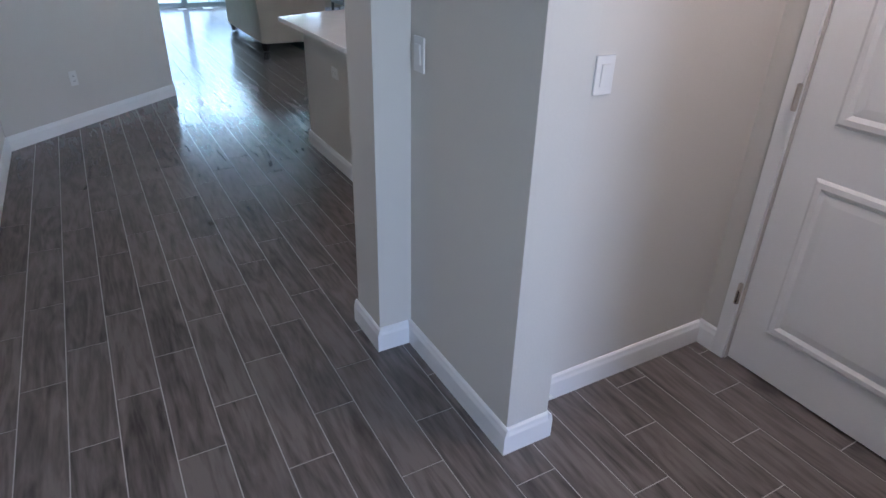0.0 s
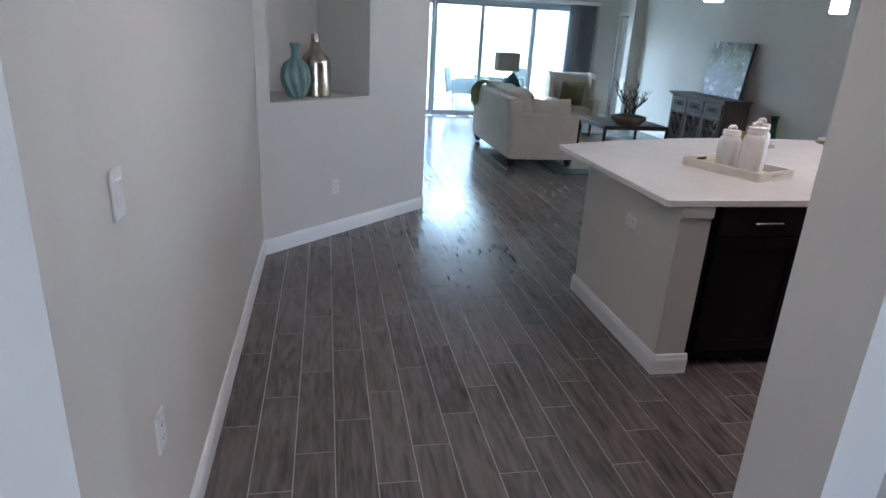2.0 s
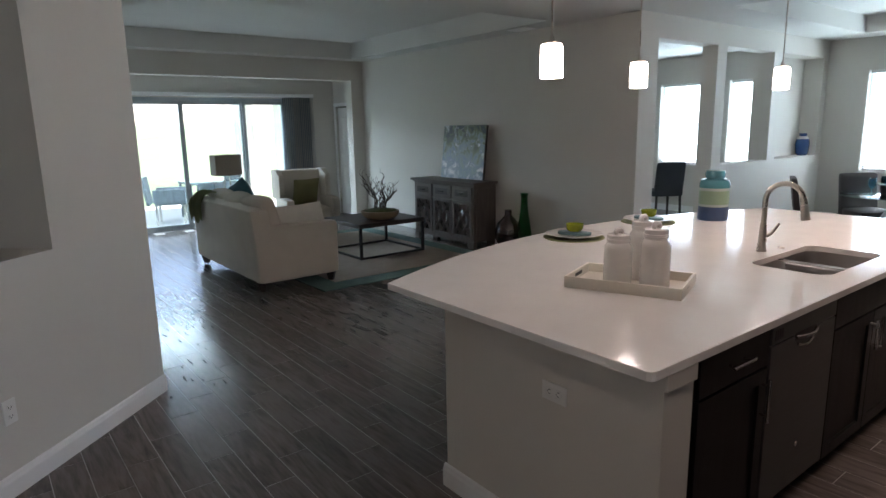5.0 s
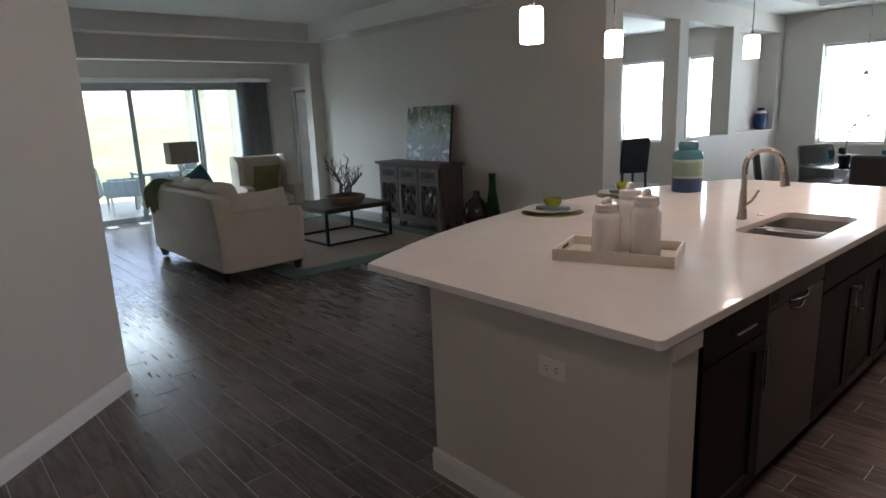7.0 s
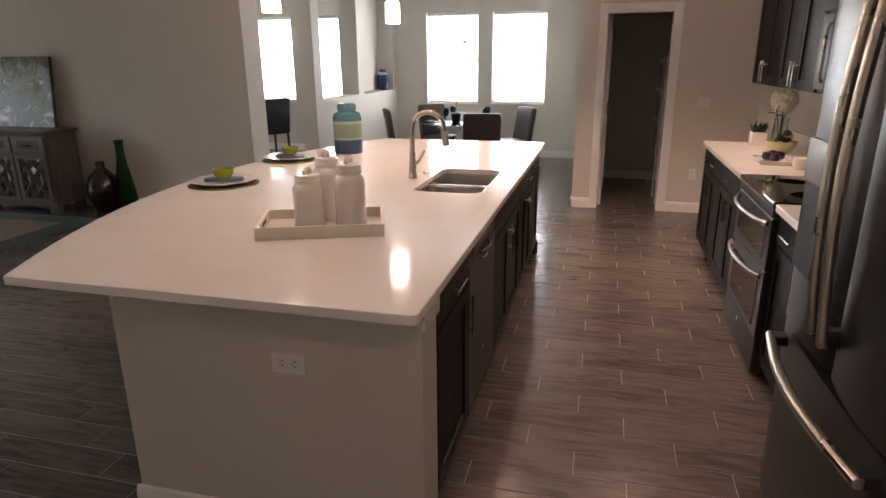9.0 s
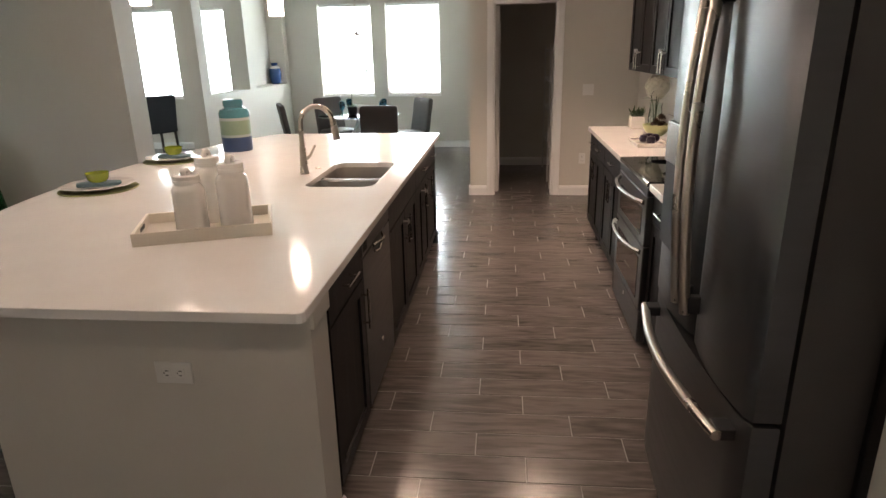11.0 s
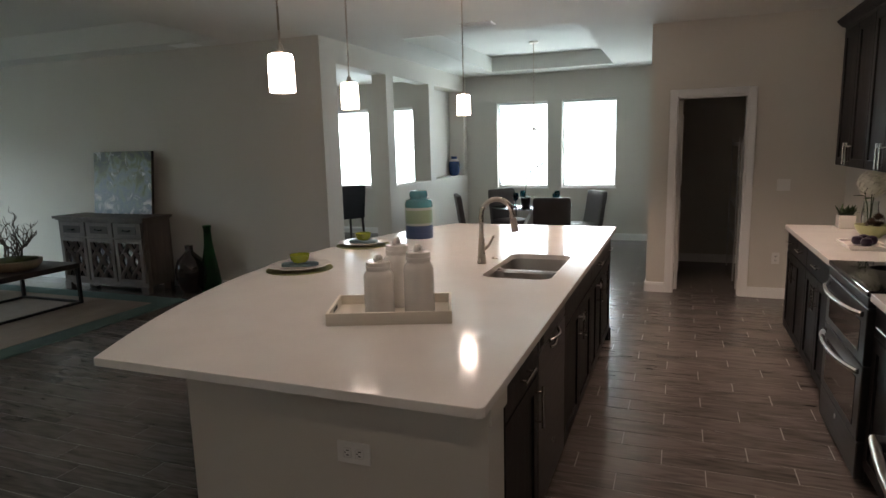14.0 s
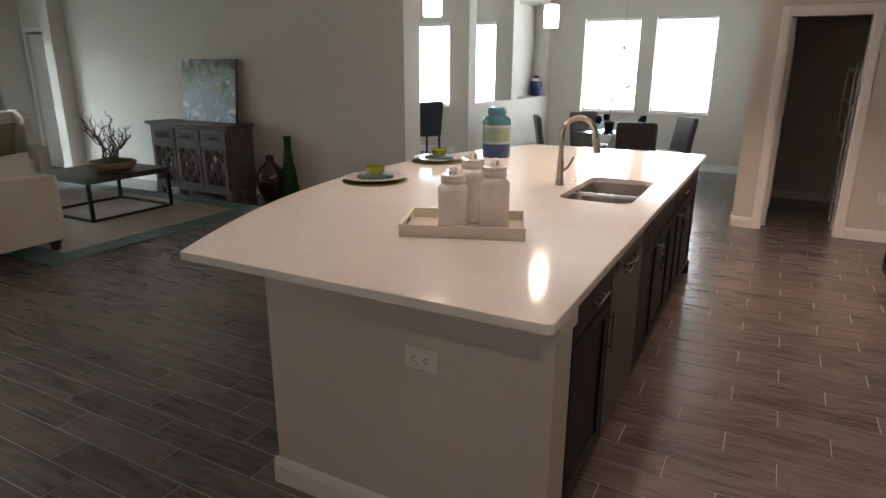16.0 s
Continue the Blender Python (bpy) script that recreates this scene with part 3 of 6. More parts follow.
iw = thing("island_wall", "greige drywall half wall wrapping the island end and back", "half wall", (1.485, 3.9, 0), kind="structure")
part("panel", boxes((-0.133, -0.547, 0, 0.03, 0.522, 0.882), (0.03, 0.41, 0, 3.33, 0.522, 0.882)), PAINT, iw)
part("apron", boxes((-0.1345, -0.559, 0.825, 0.033, -0.5475, 0.881), bevel=0.003), PAINT, iw)
for seg in ((1.352, 4.438, 1.352, 3.337, -1), (1.352, 3.353, 1.529, 3.353, -1), (4.8, 4.422, 1.352, 4.422, -1)):
    baseboard(*seg)

G = "cabinets under the island"
base_cabinet(1.522, 2.058, 4.305, 3.385, "espresso shaker base cabinet with a drawer and door", [("drawer", 0.05, 0.534), ("door_r", 0.05, 0.534)], G)
base_cabinet(2.667, 3.62, 4.305, 3.385, "espresso shaker sink base cabinet with two doors", [("false", 0, 0.953), ("doors", 0, 0.953)], G, 0.66)
base_cabinet(3.622, 4.24, 4.305, 3.385, "espresso shaker base cabinet with a drawer and doors", [("drawer", 0, 0.618), ("doors", 0, 0.618)], G)
base_cabinet(4.242, 4.78, 4.305, 3.385, "espresso shaker base cabinet with a drawer and door", [("drawer", 0, 0.52), ("door_l", 0, 0.52)], G)
pl = thing("end_panel", "espresso island end panel with a base block", "panel", (4.80, 3.9, 0))
part("panel", boxes((-0.018, -0.53, 0, 0.018, 0.405, 0.878)), CABINET, pl)
part("foot", boxes((-0.02, -0.545, 0, 0.022, -0.532, 0.11), bevel=0.004), CABINET, pl)

dw = thing("dishwasher", "dark slate dishwasher with a curved bar handle", "dishwasher", (2.3625, 3.825, 0))
part("body", boxes((-0.298, -0.42, 0.10, 0.298, 0.43, 0.876)), SLATE_DARK, dw)
part("door", boxes((-0.298, -0.462, 0.115, 0.298, -0.42, 0.79), bevel=0.005), SLATE, dw)
part("control_panel", boxes((-0.298, -0.462, 0.795, 0.298, -0.42, 0.874), bevel=0.005), SLATE, dw)
# flat dark sheet painted in for the shade of the handle recess
part("pocket_shade", boxes((-0.095, -0.4635, 0.77, 0.095, -0.4615, 0.80)), BLACKPLASTIC, dw, "thin dark sheet imitating a shaded handle recess")
part("handle", tube([(-0.095 + 0.019 * i, -0.466 - 0.022 * math.sin(math.pi * i / 10), 0.787) for i in range(11)], 0.007, 10), STEEL, dw, "steel bar handle", True)
part("lip", tube([(-0.07 + 0.014 * i, -0.464 - 0.006 * math.sin(math.pi * i / 10), 0.752 - 0.012 * math.sin(math.pi * i / 10)) for i in range(11)], 0.006, 10), STEEL, dw, "curved steel lip", True)
part("badge", lathe([(0.012, 0), (0.012, 0.003)], 16), STEEL, dw)
bpy.data.objects["badge"].matrix_basis = pose(0.0, -0.463, 0.30, 90, 0, 0)
part("toe_kick", boxes((-0.298, -0.36, 0, 0.298, 0.4, 0.10)), TOEKICK, dw)
for i in range(4):
    part("vent_slot", boxes((-0.27 + i * 0.018, -0.464, 0.81, -0.26 + i * 0.018, -0.461, 0.85)), BLACKPLASTIC, dw)

# countertop with a bowed back edge and a sink cut-out
SX0, SX1, SY0, SY1 = 2.84, 3.56, 3.475, 3.845
CX0, CX1, CY = 1.262, 4.96, 3.338
ct = thing("island_countertop", "glossy white quartz island countertop with a bowed edge", "countertop", (3.1, 4.1, 0.885))


def bow_y(x):
    u = (CX1 - x) / (CX1 - CX0)
    return 4.735 + 0.45 * (1 - (2 * u - 1) ** 2)


def counter_mesh(z0, z1):
    """Quads in plan, welded, so that the top is one sheet round the sink."""
    xs = [CX0, CX0 + 0.006, CX0 + 0.02] + [CX0 + 0.02 + (SX0 - CX0 - 0.02) * i / 14 for i in range(1, 15)] + [SX0 + (SX1 - SX0) * i / 8 for i in range(1, 9)] \
        + [SX1 + (CX1 - 0.02 - SX1) * i / 14 for i in range(1, 15)] + [CX1 - 0.006, CX1]
    bm = bmesh.new()

    def lo(x):
        d = min(x - CX0, CX1 - x)
        return CY + (0.02 - math.sqrt(max(0, 0.02 ** 2 - (0.02 - d) ** 2)) if d < 0.02 else 0)
    cols = []
    for x in xs:
        cols.append([(x, lo(x)), (x, SY0), (x, SY1), (x, bow_y(x))])
    cache = {}

    def vert(p, z):
        key = (round(p[0], 5), round(p[1], 5), z)
        if key not in cache:
            cache[key] = bm.verts.new((p[0] - 3.1, p[1] - 4.1, z - 0.885))
        return cache[key]
    for (a, b) in zip(cols, cols[1:]):
        for k in range(3):
            mid = (a[0][0] + b[0][0]) / 2
            if k == 1 and SX0 < mid < SX1:
                continue
            q = (a[k], b[k], b[k + 1], a[k + 1])
            bm.faces.new([vert(p, z1) for p in q])
            bm.faces.new([vert(p, z0) for p in reversed(q)])
    rim = [e for e in bm.edges if e.is_boundary and e.verts[0].co.z > z1 - 0.885 - 0.001]
    for e in rim:
        v0, v1 = e.verts
        p0, p1 = (v0.co.x + 3.1, v0.co.y + 4.1), (v1.co.x + 3.1, v1.co.y + 4.1)
        bm.faces.new((v0, v1, vert(p1, z0), vert(p0, z0)))
    bmesh.ops.recalc_face_normals(bm, faces=bm.faces)
    sharp = [e for e in bm.edges if len(e.link_faces) == 2 and e.calc_face_angle() > 1.2 and e.verts[0].co.z > 0.02 and e.verts[1].co.z > 0.02]
    bmesh.ops.bevel(bm, geom=sharp, offset=0.003, segments=2, affect="EDGES", profile=0.5)
    return bm


part("slab", counter_mesh(0.885, 0.915), QUARTZ, ct)
for cx, cy, sx, sy in ((SX0, SY0, 1, 1), (SX1, SY0, -1, 1), (SX1, SY1, -1, -1), (SX0, SY1, 1, -1)):
    q = 0.07
    arc = [(cx + sx * (q - q * math.cos(radians(15 * i))), cy + sy * (q - q * math.sin(radians(15 * i)))) for i in range(7)]
    out = [(cx - 3.1, cy - 4.1)] + [(x - 3.1, y - 4.1) for x, y in arc]
    if sx * sy > 0:
        out.reverse()
    part("sink_corner", prism(out, 0.0, 0.03), QUARTZ, ct)

sk = thing("sink", "undermount double-bowl stainless steel sink", "sink", (3.2, 3.66, 0.70))


def bowl(x0, y0, x1, y1, z0, z1):
    bm = bmesh.new()
    rings = []
    for z, ins, rr in ((z1, -0.012, 0.06), (z1, 0.0, 0.06), (z0 + 0.03, 0.012, 0.055), (z0, 0.045, 0.04)):
        ring = []
        ax0, ay0, ax1, ay1 = x0 + ins, y0 + ins, x1 - ins, y1 - ins
        for cx, cy, a0 in ((ax1 - rr, ay1 - rr, 0), (ax0 + rr, ay1 - rr, 90), (ax0 + rr, ay0 + rr, 180), (ax1 - rr, ay0 + rr, 270)):
            for i in range(6):
                a = radians(a0 + 18 * i)
                ring.append(bm.verts.new((cx + rr * math.cos(a), cy + rr * math.sin(a), z)))
        rings.append(ring)
    for a, b in zip(rings, rings[1:]):
        for i in range(24):
            bm.faces.new((a[i], a[(i + 1) % 24], b[(i + 1) % 24], b[i]))
    bm.faces.new(rings[-1])
    return bm


for nm, x0, x1 in (("bowl", -0.365, -0.02), ("bowl", 0.015, 0.365)):
    b = part(nm, bowl(x0, -0.19, x1, 0.19, 0.0, 0.184), SINKSTEEL, sk, smooth=True)
    part("drain", lathe([(0.042, 0.002), (0.042, 0.005), (0.02, 0.006)], 20, ((x0 + x1) / 2, 0.02, 0)), NICKEL, b, smooth=True)
part("divider", boxes((-0.024, -0.19, 0.10, 0.018, 0.19, 0.180), bevel=0.008), SINKSTEEL, sk)

fa = thing("faucet", "tall satin nickel pull-down kitchen faucet", "faucet", (3.19, 3.94, 0.915))
part("base", lathe([(0.027, 0), (0.027, 0.008), (0.023, 0.03), (0.020, 0.10), (0.017, 0.16)], 20), NICKEL, fa, smooth=True)
path = [(0, 0, 0.15), (0, 0, 0.28)] + [(0.03 * (1 - math.cos(math.pi * i / 12)), -0.085 * (1 - math.cos(math.pi * i / 12)), 0.28 + 0.095 * math.sin(math.pi * i / 12)) for i in range(1, 12)]
part("spout", tube(path, 0.0145, 14), NICKEL, fa, smooth=True)
e = path[-1]
part("spray_head", tube([e, (e[0] + 0.004, e[1] - 0.004, e[2] - 0.03), (e[0] + 0.012, e[1] - 0.016, e[2] - 0.12)], [0.0165, 0.019, 0.023], 16), NICKEL, fa, smooth=True)
part("lever", tube([(0.018, -0.012, 0.085), (0.035, -0.03, 0.10), (0.062, -0.055, 0.155)], [0.012, 0.009, 0.0075], 10), NICKEL, fa, smooth=True)
sd = thing("sink_button", "small round nickel button on the countertop", "button", (3.36, 3.91, 0.915))
part("cap", lathe([(0.02, 0), (0.02, 0.004), (0.012, 0.008)], 18), NICKEL, sd, smooth=True)


# ---- things on the island ----
tray = thing("serving_tray", "cream lacquered rectangular serving tray on the island", "tray", (1.81, 4.15, 0.915), math.degrees(math.atan2(-0.467, 0.175)))
TL, TW = 0.495, 0.315
part("base", boxes((0, 0, 0, TL, TW, 0.008)), LACQUER, tray)
for nm, b in (("side", (0, 0, 0.008, TL, 0.012, 0.05)), ("side", (0, TW - 0.012, 0.008, TL, TW, 0.05)),
              ("side", (0, 0.012, 0.008, 0.012, TW - 0.012, 0.05)), ("side", (TL - 0.012, 0.012, 0.008, TL, TW - 0.012, 0.05))):
    part(nm, boxes(b, bevel=0.002), LACQUER, tray)


# no hole is cut; a solid dark block imitates its shaded opening
for u in (0.0, TL - 0.0125):
    part("hand_hole_shade", boxes((u, TW / 2 - 0.045, 0.022, u + 0.0125, TW / 2 + 0.045, 0.038), bevel=0.0), SLOT, tray, "dark block imitating a shaded hand hole")


def jar(x, y, h, r):
    j = thing("ceramic_jar", "glossy white ceramic lidded jar with embossed texture on the tray", "jar", (x, y, 0.9235), group="jars on the tray")
    rip = lambda a, k: 1 + 0.010 * math.sin(9 * a + 22 * k) * math.sin(28 * k)
    prof = [(r * 0.92, 0), (r, 0.012)] + [(r * (1.0 + 0.012 * math.sin(6 * k)), 0.012 + (h * 0.66 - 0.012) * k / 9) for k in range(1, 10)]
    prof += [(r * 0.97, h * 0.70), (r * 0.86, h * 0.745), (r * 0.76, h * 0.765), (r * 0.75, h * 0.79)]
    part("body", lathe(prof, 40, ripple=rip), CERAMIC, j, smooth=True)
    lid = part("lid", lathe([(r * 0.78, h * 0.79), (r * 0.82, h * 0.80), (r * 0.82, h * 0.84), (r * 0.79, h * 0.845), (r * 0.80, h * 0.86), (r * 0.79, h * 0.905), (r * 0.70, h * 0.915), (r * 0.2, h * 0.92)], 32), CERAMIC, j, smooth=True)
    w = r * 0.30
    part("knob", tube([(-w, 0, h * 0.915), (-w, 0, h * 0.96), (-w * 0.6, 0, h * 0.985), (w * 0.6, 0, h * 0.985), (w, 0, h * 0.96), (w, 0, h * 0.915)], 0.011, 10), CERAMIC, lid, smooth=True)


jar(1.994, 4.005, 0.245, 0.061)
jar(2.025, 3.84, 0.290, 0.061)
jar(2.165, 4.0, 0.290, 0.060)

TEALGLAZE = mat("teal_glaze", (0.05, 0.17, 0.20), 0.2, vary=0.15, scale=8, fine=60, bump=0.0, coat=0.4)
SAGE = mat("sage_glaze", (0.19, 0.28, 0.19), 0.3, vary=0.1, bump=0.005)
SANDBAND = mat("sand_glaze", (0.33, 0.38, 0.37), 0.4, vary=0.08)
NAVY = mat("navy_glaze", (0.018, 0.05, 0.13), 0.3, vary=0.12)
cn = thing("banded_canister", "tall ceramic canister banded teal, sage, sand and navy", "canister", (4.085, 4.715, 0.915))
R = 0.105
for nm, ma, prof in (("navy_band", NAVY, [(R * 0.97, 0), (R, 0.01), (R, 0.10)]), ("sand_band", SANDBAND, [(R, 0.10), (R, 0.118)]),
                     ("sage_band", SAGE, [(R, 0.118), (R, 0.215)]), ("sand_band", SANDBAND, [(R, 0.215), (R, 0.235)]),
                     ("shoulder", TEALGLAZE, [(R, 0.235), (R, 0.265), (R * 0.9, 0.29), (R * 0.62, 0.302), (R * 0.60, 0.31)])):
    part(nm, lathe(prof, 36), ma, cn, smooth=True)
part("lid", lathe([(R * 0.64, 0.31), (R * 0.66, 0.318), (R * 0.66, 0.345), (R * 0.58, 0.358), (R * 0.1, 0.362)], 32), TEALGLAZE, cn, smooth=True)

PLACEMAT = mat("green_placemat", (0.20, 0.21, 0.09), 0.8, vary=0.15, fine=150, bump=0.04)
LIME = mat("lime_ceramic", (0.22, 0.27, 0.012), 0.22, vary=0.1, bump=0.0, coat=0.3)
NAPKIN = mat("blue_grey_napkin", (0.13, 0.21, 0.225), 0.9, vary=0.08, fine=300, bump=0.05)


def place_setting(x, y, turn):
    pm = thing("placemat", "round olive green placemat on the island", "placemat", (x, y, 0.915), group="place settings")
    part("mat", lathe([(0.19, 0), (0.192, 0.002), (0.19, 0.005)], 40), PLACEMAT, pm)
    plate = thing("dinner_plate", "white scalloped ceramic dinner plate on a placemat", "plate", (x, y, 0.920), turn, group="place settings")
    rip = lambda a, k: 1 + 0.035 * k * abs(math.sin(6 * a))
    part("plate", lathe([(0.085, 0), (0.09, 0.004), (0.105, 0.010), (0.165, 0.021), (0.171, 0.023), (0.165, 0.025), (0.10, 0.013), (0.02, 0.010)], 72, ripple=lambda a, k: 1 + (0.06 * abs(math.sin(5 * a)) if 0.4 < k < 0.8 else 0)), CERAMIC, plate, smooth=True)
    nap = thing("napkin", "folded blue-grey cloth napkin under a bowl", "napkin", (x, y, 0.931), turn, group="place settings")
    bm = cushion(-0.032, -0.105, 0.003, 0.034, 0.10, 0.022, 0.014, 8)
    part("cloth", bm, NAPKIN, nap, smooth=True)
    cup = thing("small_bowl", "small lime green ceramic bowl on a napkin", "bowl", (x + 0.005, y, 0.948), group="place settings")
    part("bowl", lathe([(0.032, 0), (0.036, 0.006), (0.052, 0.022), (0.057, 0.048), (0.060, 0.054), (0.055, 0.052), (0.046, 0.025), (0.01, 0.012)], 32), LIME, cup, smooth=True)


place_setting(2.79, 4.925, 25)
place_setting(3.665, 4.975, 10)


# ---- switches and outlets ----
def wall_plate(m, label, gang=1, outlet=False):
    """Local: plate in the x-z plane, facing -y."""
    w = 0.07 + 0.046 * (gang - 1)
    p = thing("outlet" if outlet else "light_switch", label, "outlet" if outlet else "switch")
    p.matrix_basis = m
    part("plate", boxes((-w / 2, -0.0075, -0.057, w / 2, 0.0, 0.057), bevel=0.002), PLASTIC, p)
    for g in range(gang):
        x = (g - (gang - 1) / 2) * 0.046
        if outlet:
            for z in (-0.021, 0.021):
                s = part("socket", boxes((x - 0.016, -0.0085, z - 0.014, x + 0.016, -0.006, z + 0.014), bevel=0.003), PLASTIC, p)
                part("slot", boxes((x - 0.009, -0.0092, z - 0.004, x - 0.006, -0.0086, z + 0.006), (x + 0.006, -0.0092, z - 0.004, x + 0.009, -0.0086, z + 0.005),
                                   (x - 0.002, -0.0092, z - 0.010, x + 0.002, -0.0086, z - 0.006)), SLOT, s)
        else:
            s = part("rocker", moved(boxes((-0.0165, -0.008, -0.033, 0.0165, 0.0, 0.033), bevel=0.002), pose(x, -0.004, 0, 3, 0, 0)), PLASTIC, p)
    return p


wall_plate(pose(1.352, 3.783, 0.676, 0, 0, -90) @ pose(0, 0, 0, 0, 90, 0), "white duplex outlet set sideways in the island end", 1, True)
wall_plate(pose(0.887, 1.66, 1.20, 0, 0, -90), "white rocker light switch on the stub wall", 1)
wall_plate(pose(-0.72, 2.27, 1.22, 0, 0, 90), "white rocker light switch on the hall wall", 1)
wall_plate(pose(-0.72, 2.37, 0.53, 0, 0, 90), "white duplex outlet on the hall wall", 1, True)
wall_plate(pose(6.62, 1.92, 1.14, 0, 0, -90), "white double light switch beside the pantry door", 2)
wall_plate(pose(6.62, 1.95, 0.41, 0, 0, -90), "white duplex outlet low on the pantry wall", 1, True)
dm = pose(-0.715, 5.17, 0, 0, 0, DIAG)
wall_plate(dm @ pose(0.70, 0, 0.393), "white duplex outlet on the diagonal wall", 1, True)
wall_plate(pose(1.228, 1.163, 1.205), "white fan control switch with a slider", 1)
st = thing("door_stop", "small nickel spring door stop on the baseboard", "door stop", (1.073, 1.10, 0.07))
part("spring", tube([(0, 0, 0), (0.055, 0, 0.0)], 0.006, 8), NICKEL, st, smooth=True)
part("tip", tube([(0.055, 0, 0), (0.07, 0, 0)], 0.009, 10), PLASTIC, st, smooth=True)

# ---- pendants and ceiling fittings ----
def pendant(x, y):
    p = thing("pendant_light", "lit opal glass pendant lamp on a thin nickel rod", "pendant lamp", (x, y, 1.83), group="pendants over the island")
    part("shade", lathe([(0.046, 0), (0.051, 0.002), (0.051, 0.08), (0.050, 0.135), (0.045, 0.148), (0.02, 0.152)], 32), SHADE_GLOW, p, "glowing white glass shade", True)
    part("cap", lathe([(0.032, 0.15), (0.033, 0.158), (0.014, 0.163), (0.010, 0.185)], 20), NICKEL, p, smooth=True)
    part("rod", tube([(0, 0, 0.18), (0, 0, CEIL - 1.83 - 0.02)], 0.0045, 8), NICKEL, p, smooth=True)
    for z in (0.42, 0.64):
        part("coupling", tube([(0, 0, z), (0, 0, z + 0.025)], 0.0065, 8), NICKEL, p, smooth=True)
    part("canopy", lathe([(0.065, CEIL - 1.83), (0.065, CEIL - 1.83 - 0.012), (0.05, CEIL - 1.83 - 0.024), (0.01, CEIL - 1.83 - 0.028)], 28), NICKEL, p, smooth=True)


for x, y in ((1.971, 4.389), (3.10, 4.711), (4.359, 4.432)):
    pendant(x, y)


def can_light(x, y, watts=33):
    c = thing("recessed_light", "lit round recessed ceiling light with a white ring", "ceiling light", (x, y, CEIL), group="recessed lights")
    part("ring", lathe([(0.060, 0.002), (0.062, -0.006), (0.085, -0.006), (0.09, 0.0)], 32), TRIM, c, smooth=True)
    part("lens", lathe([(0.061, -0.003), (0.03, -0.004)], 28), CAN_GLOW, c)
    lamp("can_lamp", "SPOT", watts, WARM, look((x, y, CEIL - 0.012), (x, y, 0)), radius=0.05, spot=radians(116))


can_light(4.42, 3.64)
can_light(4.53, 2.47)
# unseen hall light, added to brighten the island end and hall walls
can_light(0.0, 2.6, 5.5)
can_light(1.95, 2.85, 6)
can_light(1.5, 0.45, 19)


def vent(x, y, rz):
    v = thing("ceiling_vent", "white slatted air vent in the ceiling", "vent", (x, y, CEIL), rz, group="ceiling vents")
    part("frame", boxes((-0.16, -0.09, -0.008, 0.16, -0.07, 0), (-0.16, 0.07, -0.008, 0.16, 0.09, 0), (-0.16, -0.07, -0.008, -0.14, 0.07, 0), (0.14, -0.07, -0.008, 0.16, 0.07, 0)), TRIM, v)
    part("backing", boxes((-0.14, -0.07, -0.002, 0.14, 0.07, -0.0005)), SLOT, v)
    for i in range(7):
        part("slat", moved(boxes((-0.14, -0.008, -0.001, 0.14, 0.008, 0.001)), pose(0, -0.06 + 0.02 * i, -0.006, 35, 0, 0)), TRIM, v)


vent(5.33, 7.95, 90)
vent(5.33, 11.3, 90)
vent(5.75, 4.75, 90)
sm = thing("smoke_detector", "white round smoke detector on the ceiling", "smoke detector", (2.85, 8.6, CEIL + 0.26))
part("body", lathe([(0.065, 0), (0.062, -0.02), (0.04, -0.032), (0.01, -0.034)], 28), PLASTIC, sm, smooth=True)


# ---- kitchen wall run ----
G2 = "cabinets along the kitchen wall"
base_cabinet(4.502, 5.285, 1.40, 2.03, "espresso shaker base cabinet with a drawer and two doors", [("drawer", 0, 0.39), ("drawer", 0.39, 0.783), ("doors", 0, 0.783)], G2)
base_cabinet(3.705, 4.50, 1.40, 2.03, "espresso shaker base cabinet with a drawer and two doors", [("drawer", 0, 0.795), ("doors", 0, 0.795)], G2)
base_cabinet(2.0, 2.92, 1.40, 2.03, "espresso shaker base cabinet between fridge and range", [("drawer", 0, 0.46), ("drawer", 0.46, 0.92), ("doors", 0, 0.92)], G2)
for x0, x1 in ((3.705, 5.30), (2.0, 2.92)):
    k = thing("wall_countertop", "white quartz countertop along the kitchen wall", "countertop", ((x0 + x1) / 2, 1.73, 0.885))
    part("slab", boxes((x0 - (x0 + x1) / 2, -0.33, -0.006, x1 - (x0 + x1) / 2, 0.345, 0.03), bevel=0.003), QUARTZ, k)
    part("backsplash", boxes((x0 - (x0 + x1) / 2, -0.329, 0.0305, x1 - (x0 + x1) / 2, -0.31, 0.13), bevel=0.002), QUARTZ, k)

rg = thing("range", "slate double-oven electric range with curved steel handles", "range", (3.312, 1.735, 0))
part("body", boxes((-0.385, -0.32, 0.02, 0.385, 0.30, 0.895)), SLATE_DARK, rg)
part("cooktop", boxes((-0.388, -0.31, 0.895, 0.388, 0.35, 0.922), bevel=0.006), BLACKGLASS, rg, "black glass cooktop")
part("control_strip", boxes((-0.385, 0.30, 0.845, 0.385, 0.345, 0.893), bevel=0.005), SLATE, rg)
for nm, z0, z1 in (("upper_door", 0.575, 0.84), ("lower_door", 0.215, 0.57)):
    d = part(nm, boxes((-0.385, 0.30, z0, 0.385, 0.345, z1), bevel=0.006), SLATE, rg)
    part("window", boxes((-0.30, 0.343, z0 + 0.045, 0.30, 0.348, z1 - 0.075)), BLACKGLASS, d)
    hz = z1 - 0.035
    h = part("handle", tube([(-0.34 + 0.068 * i, 0.350 + 0.058 * math.sin(math.pi * i / 10) ** 0.6, hz) for i in range(11)], 0.013, 12), STEEL, d, "curved brushed steel handle", True)
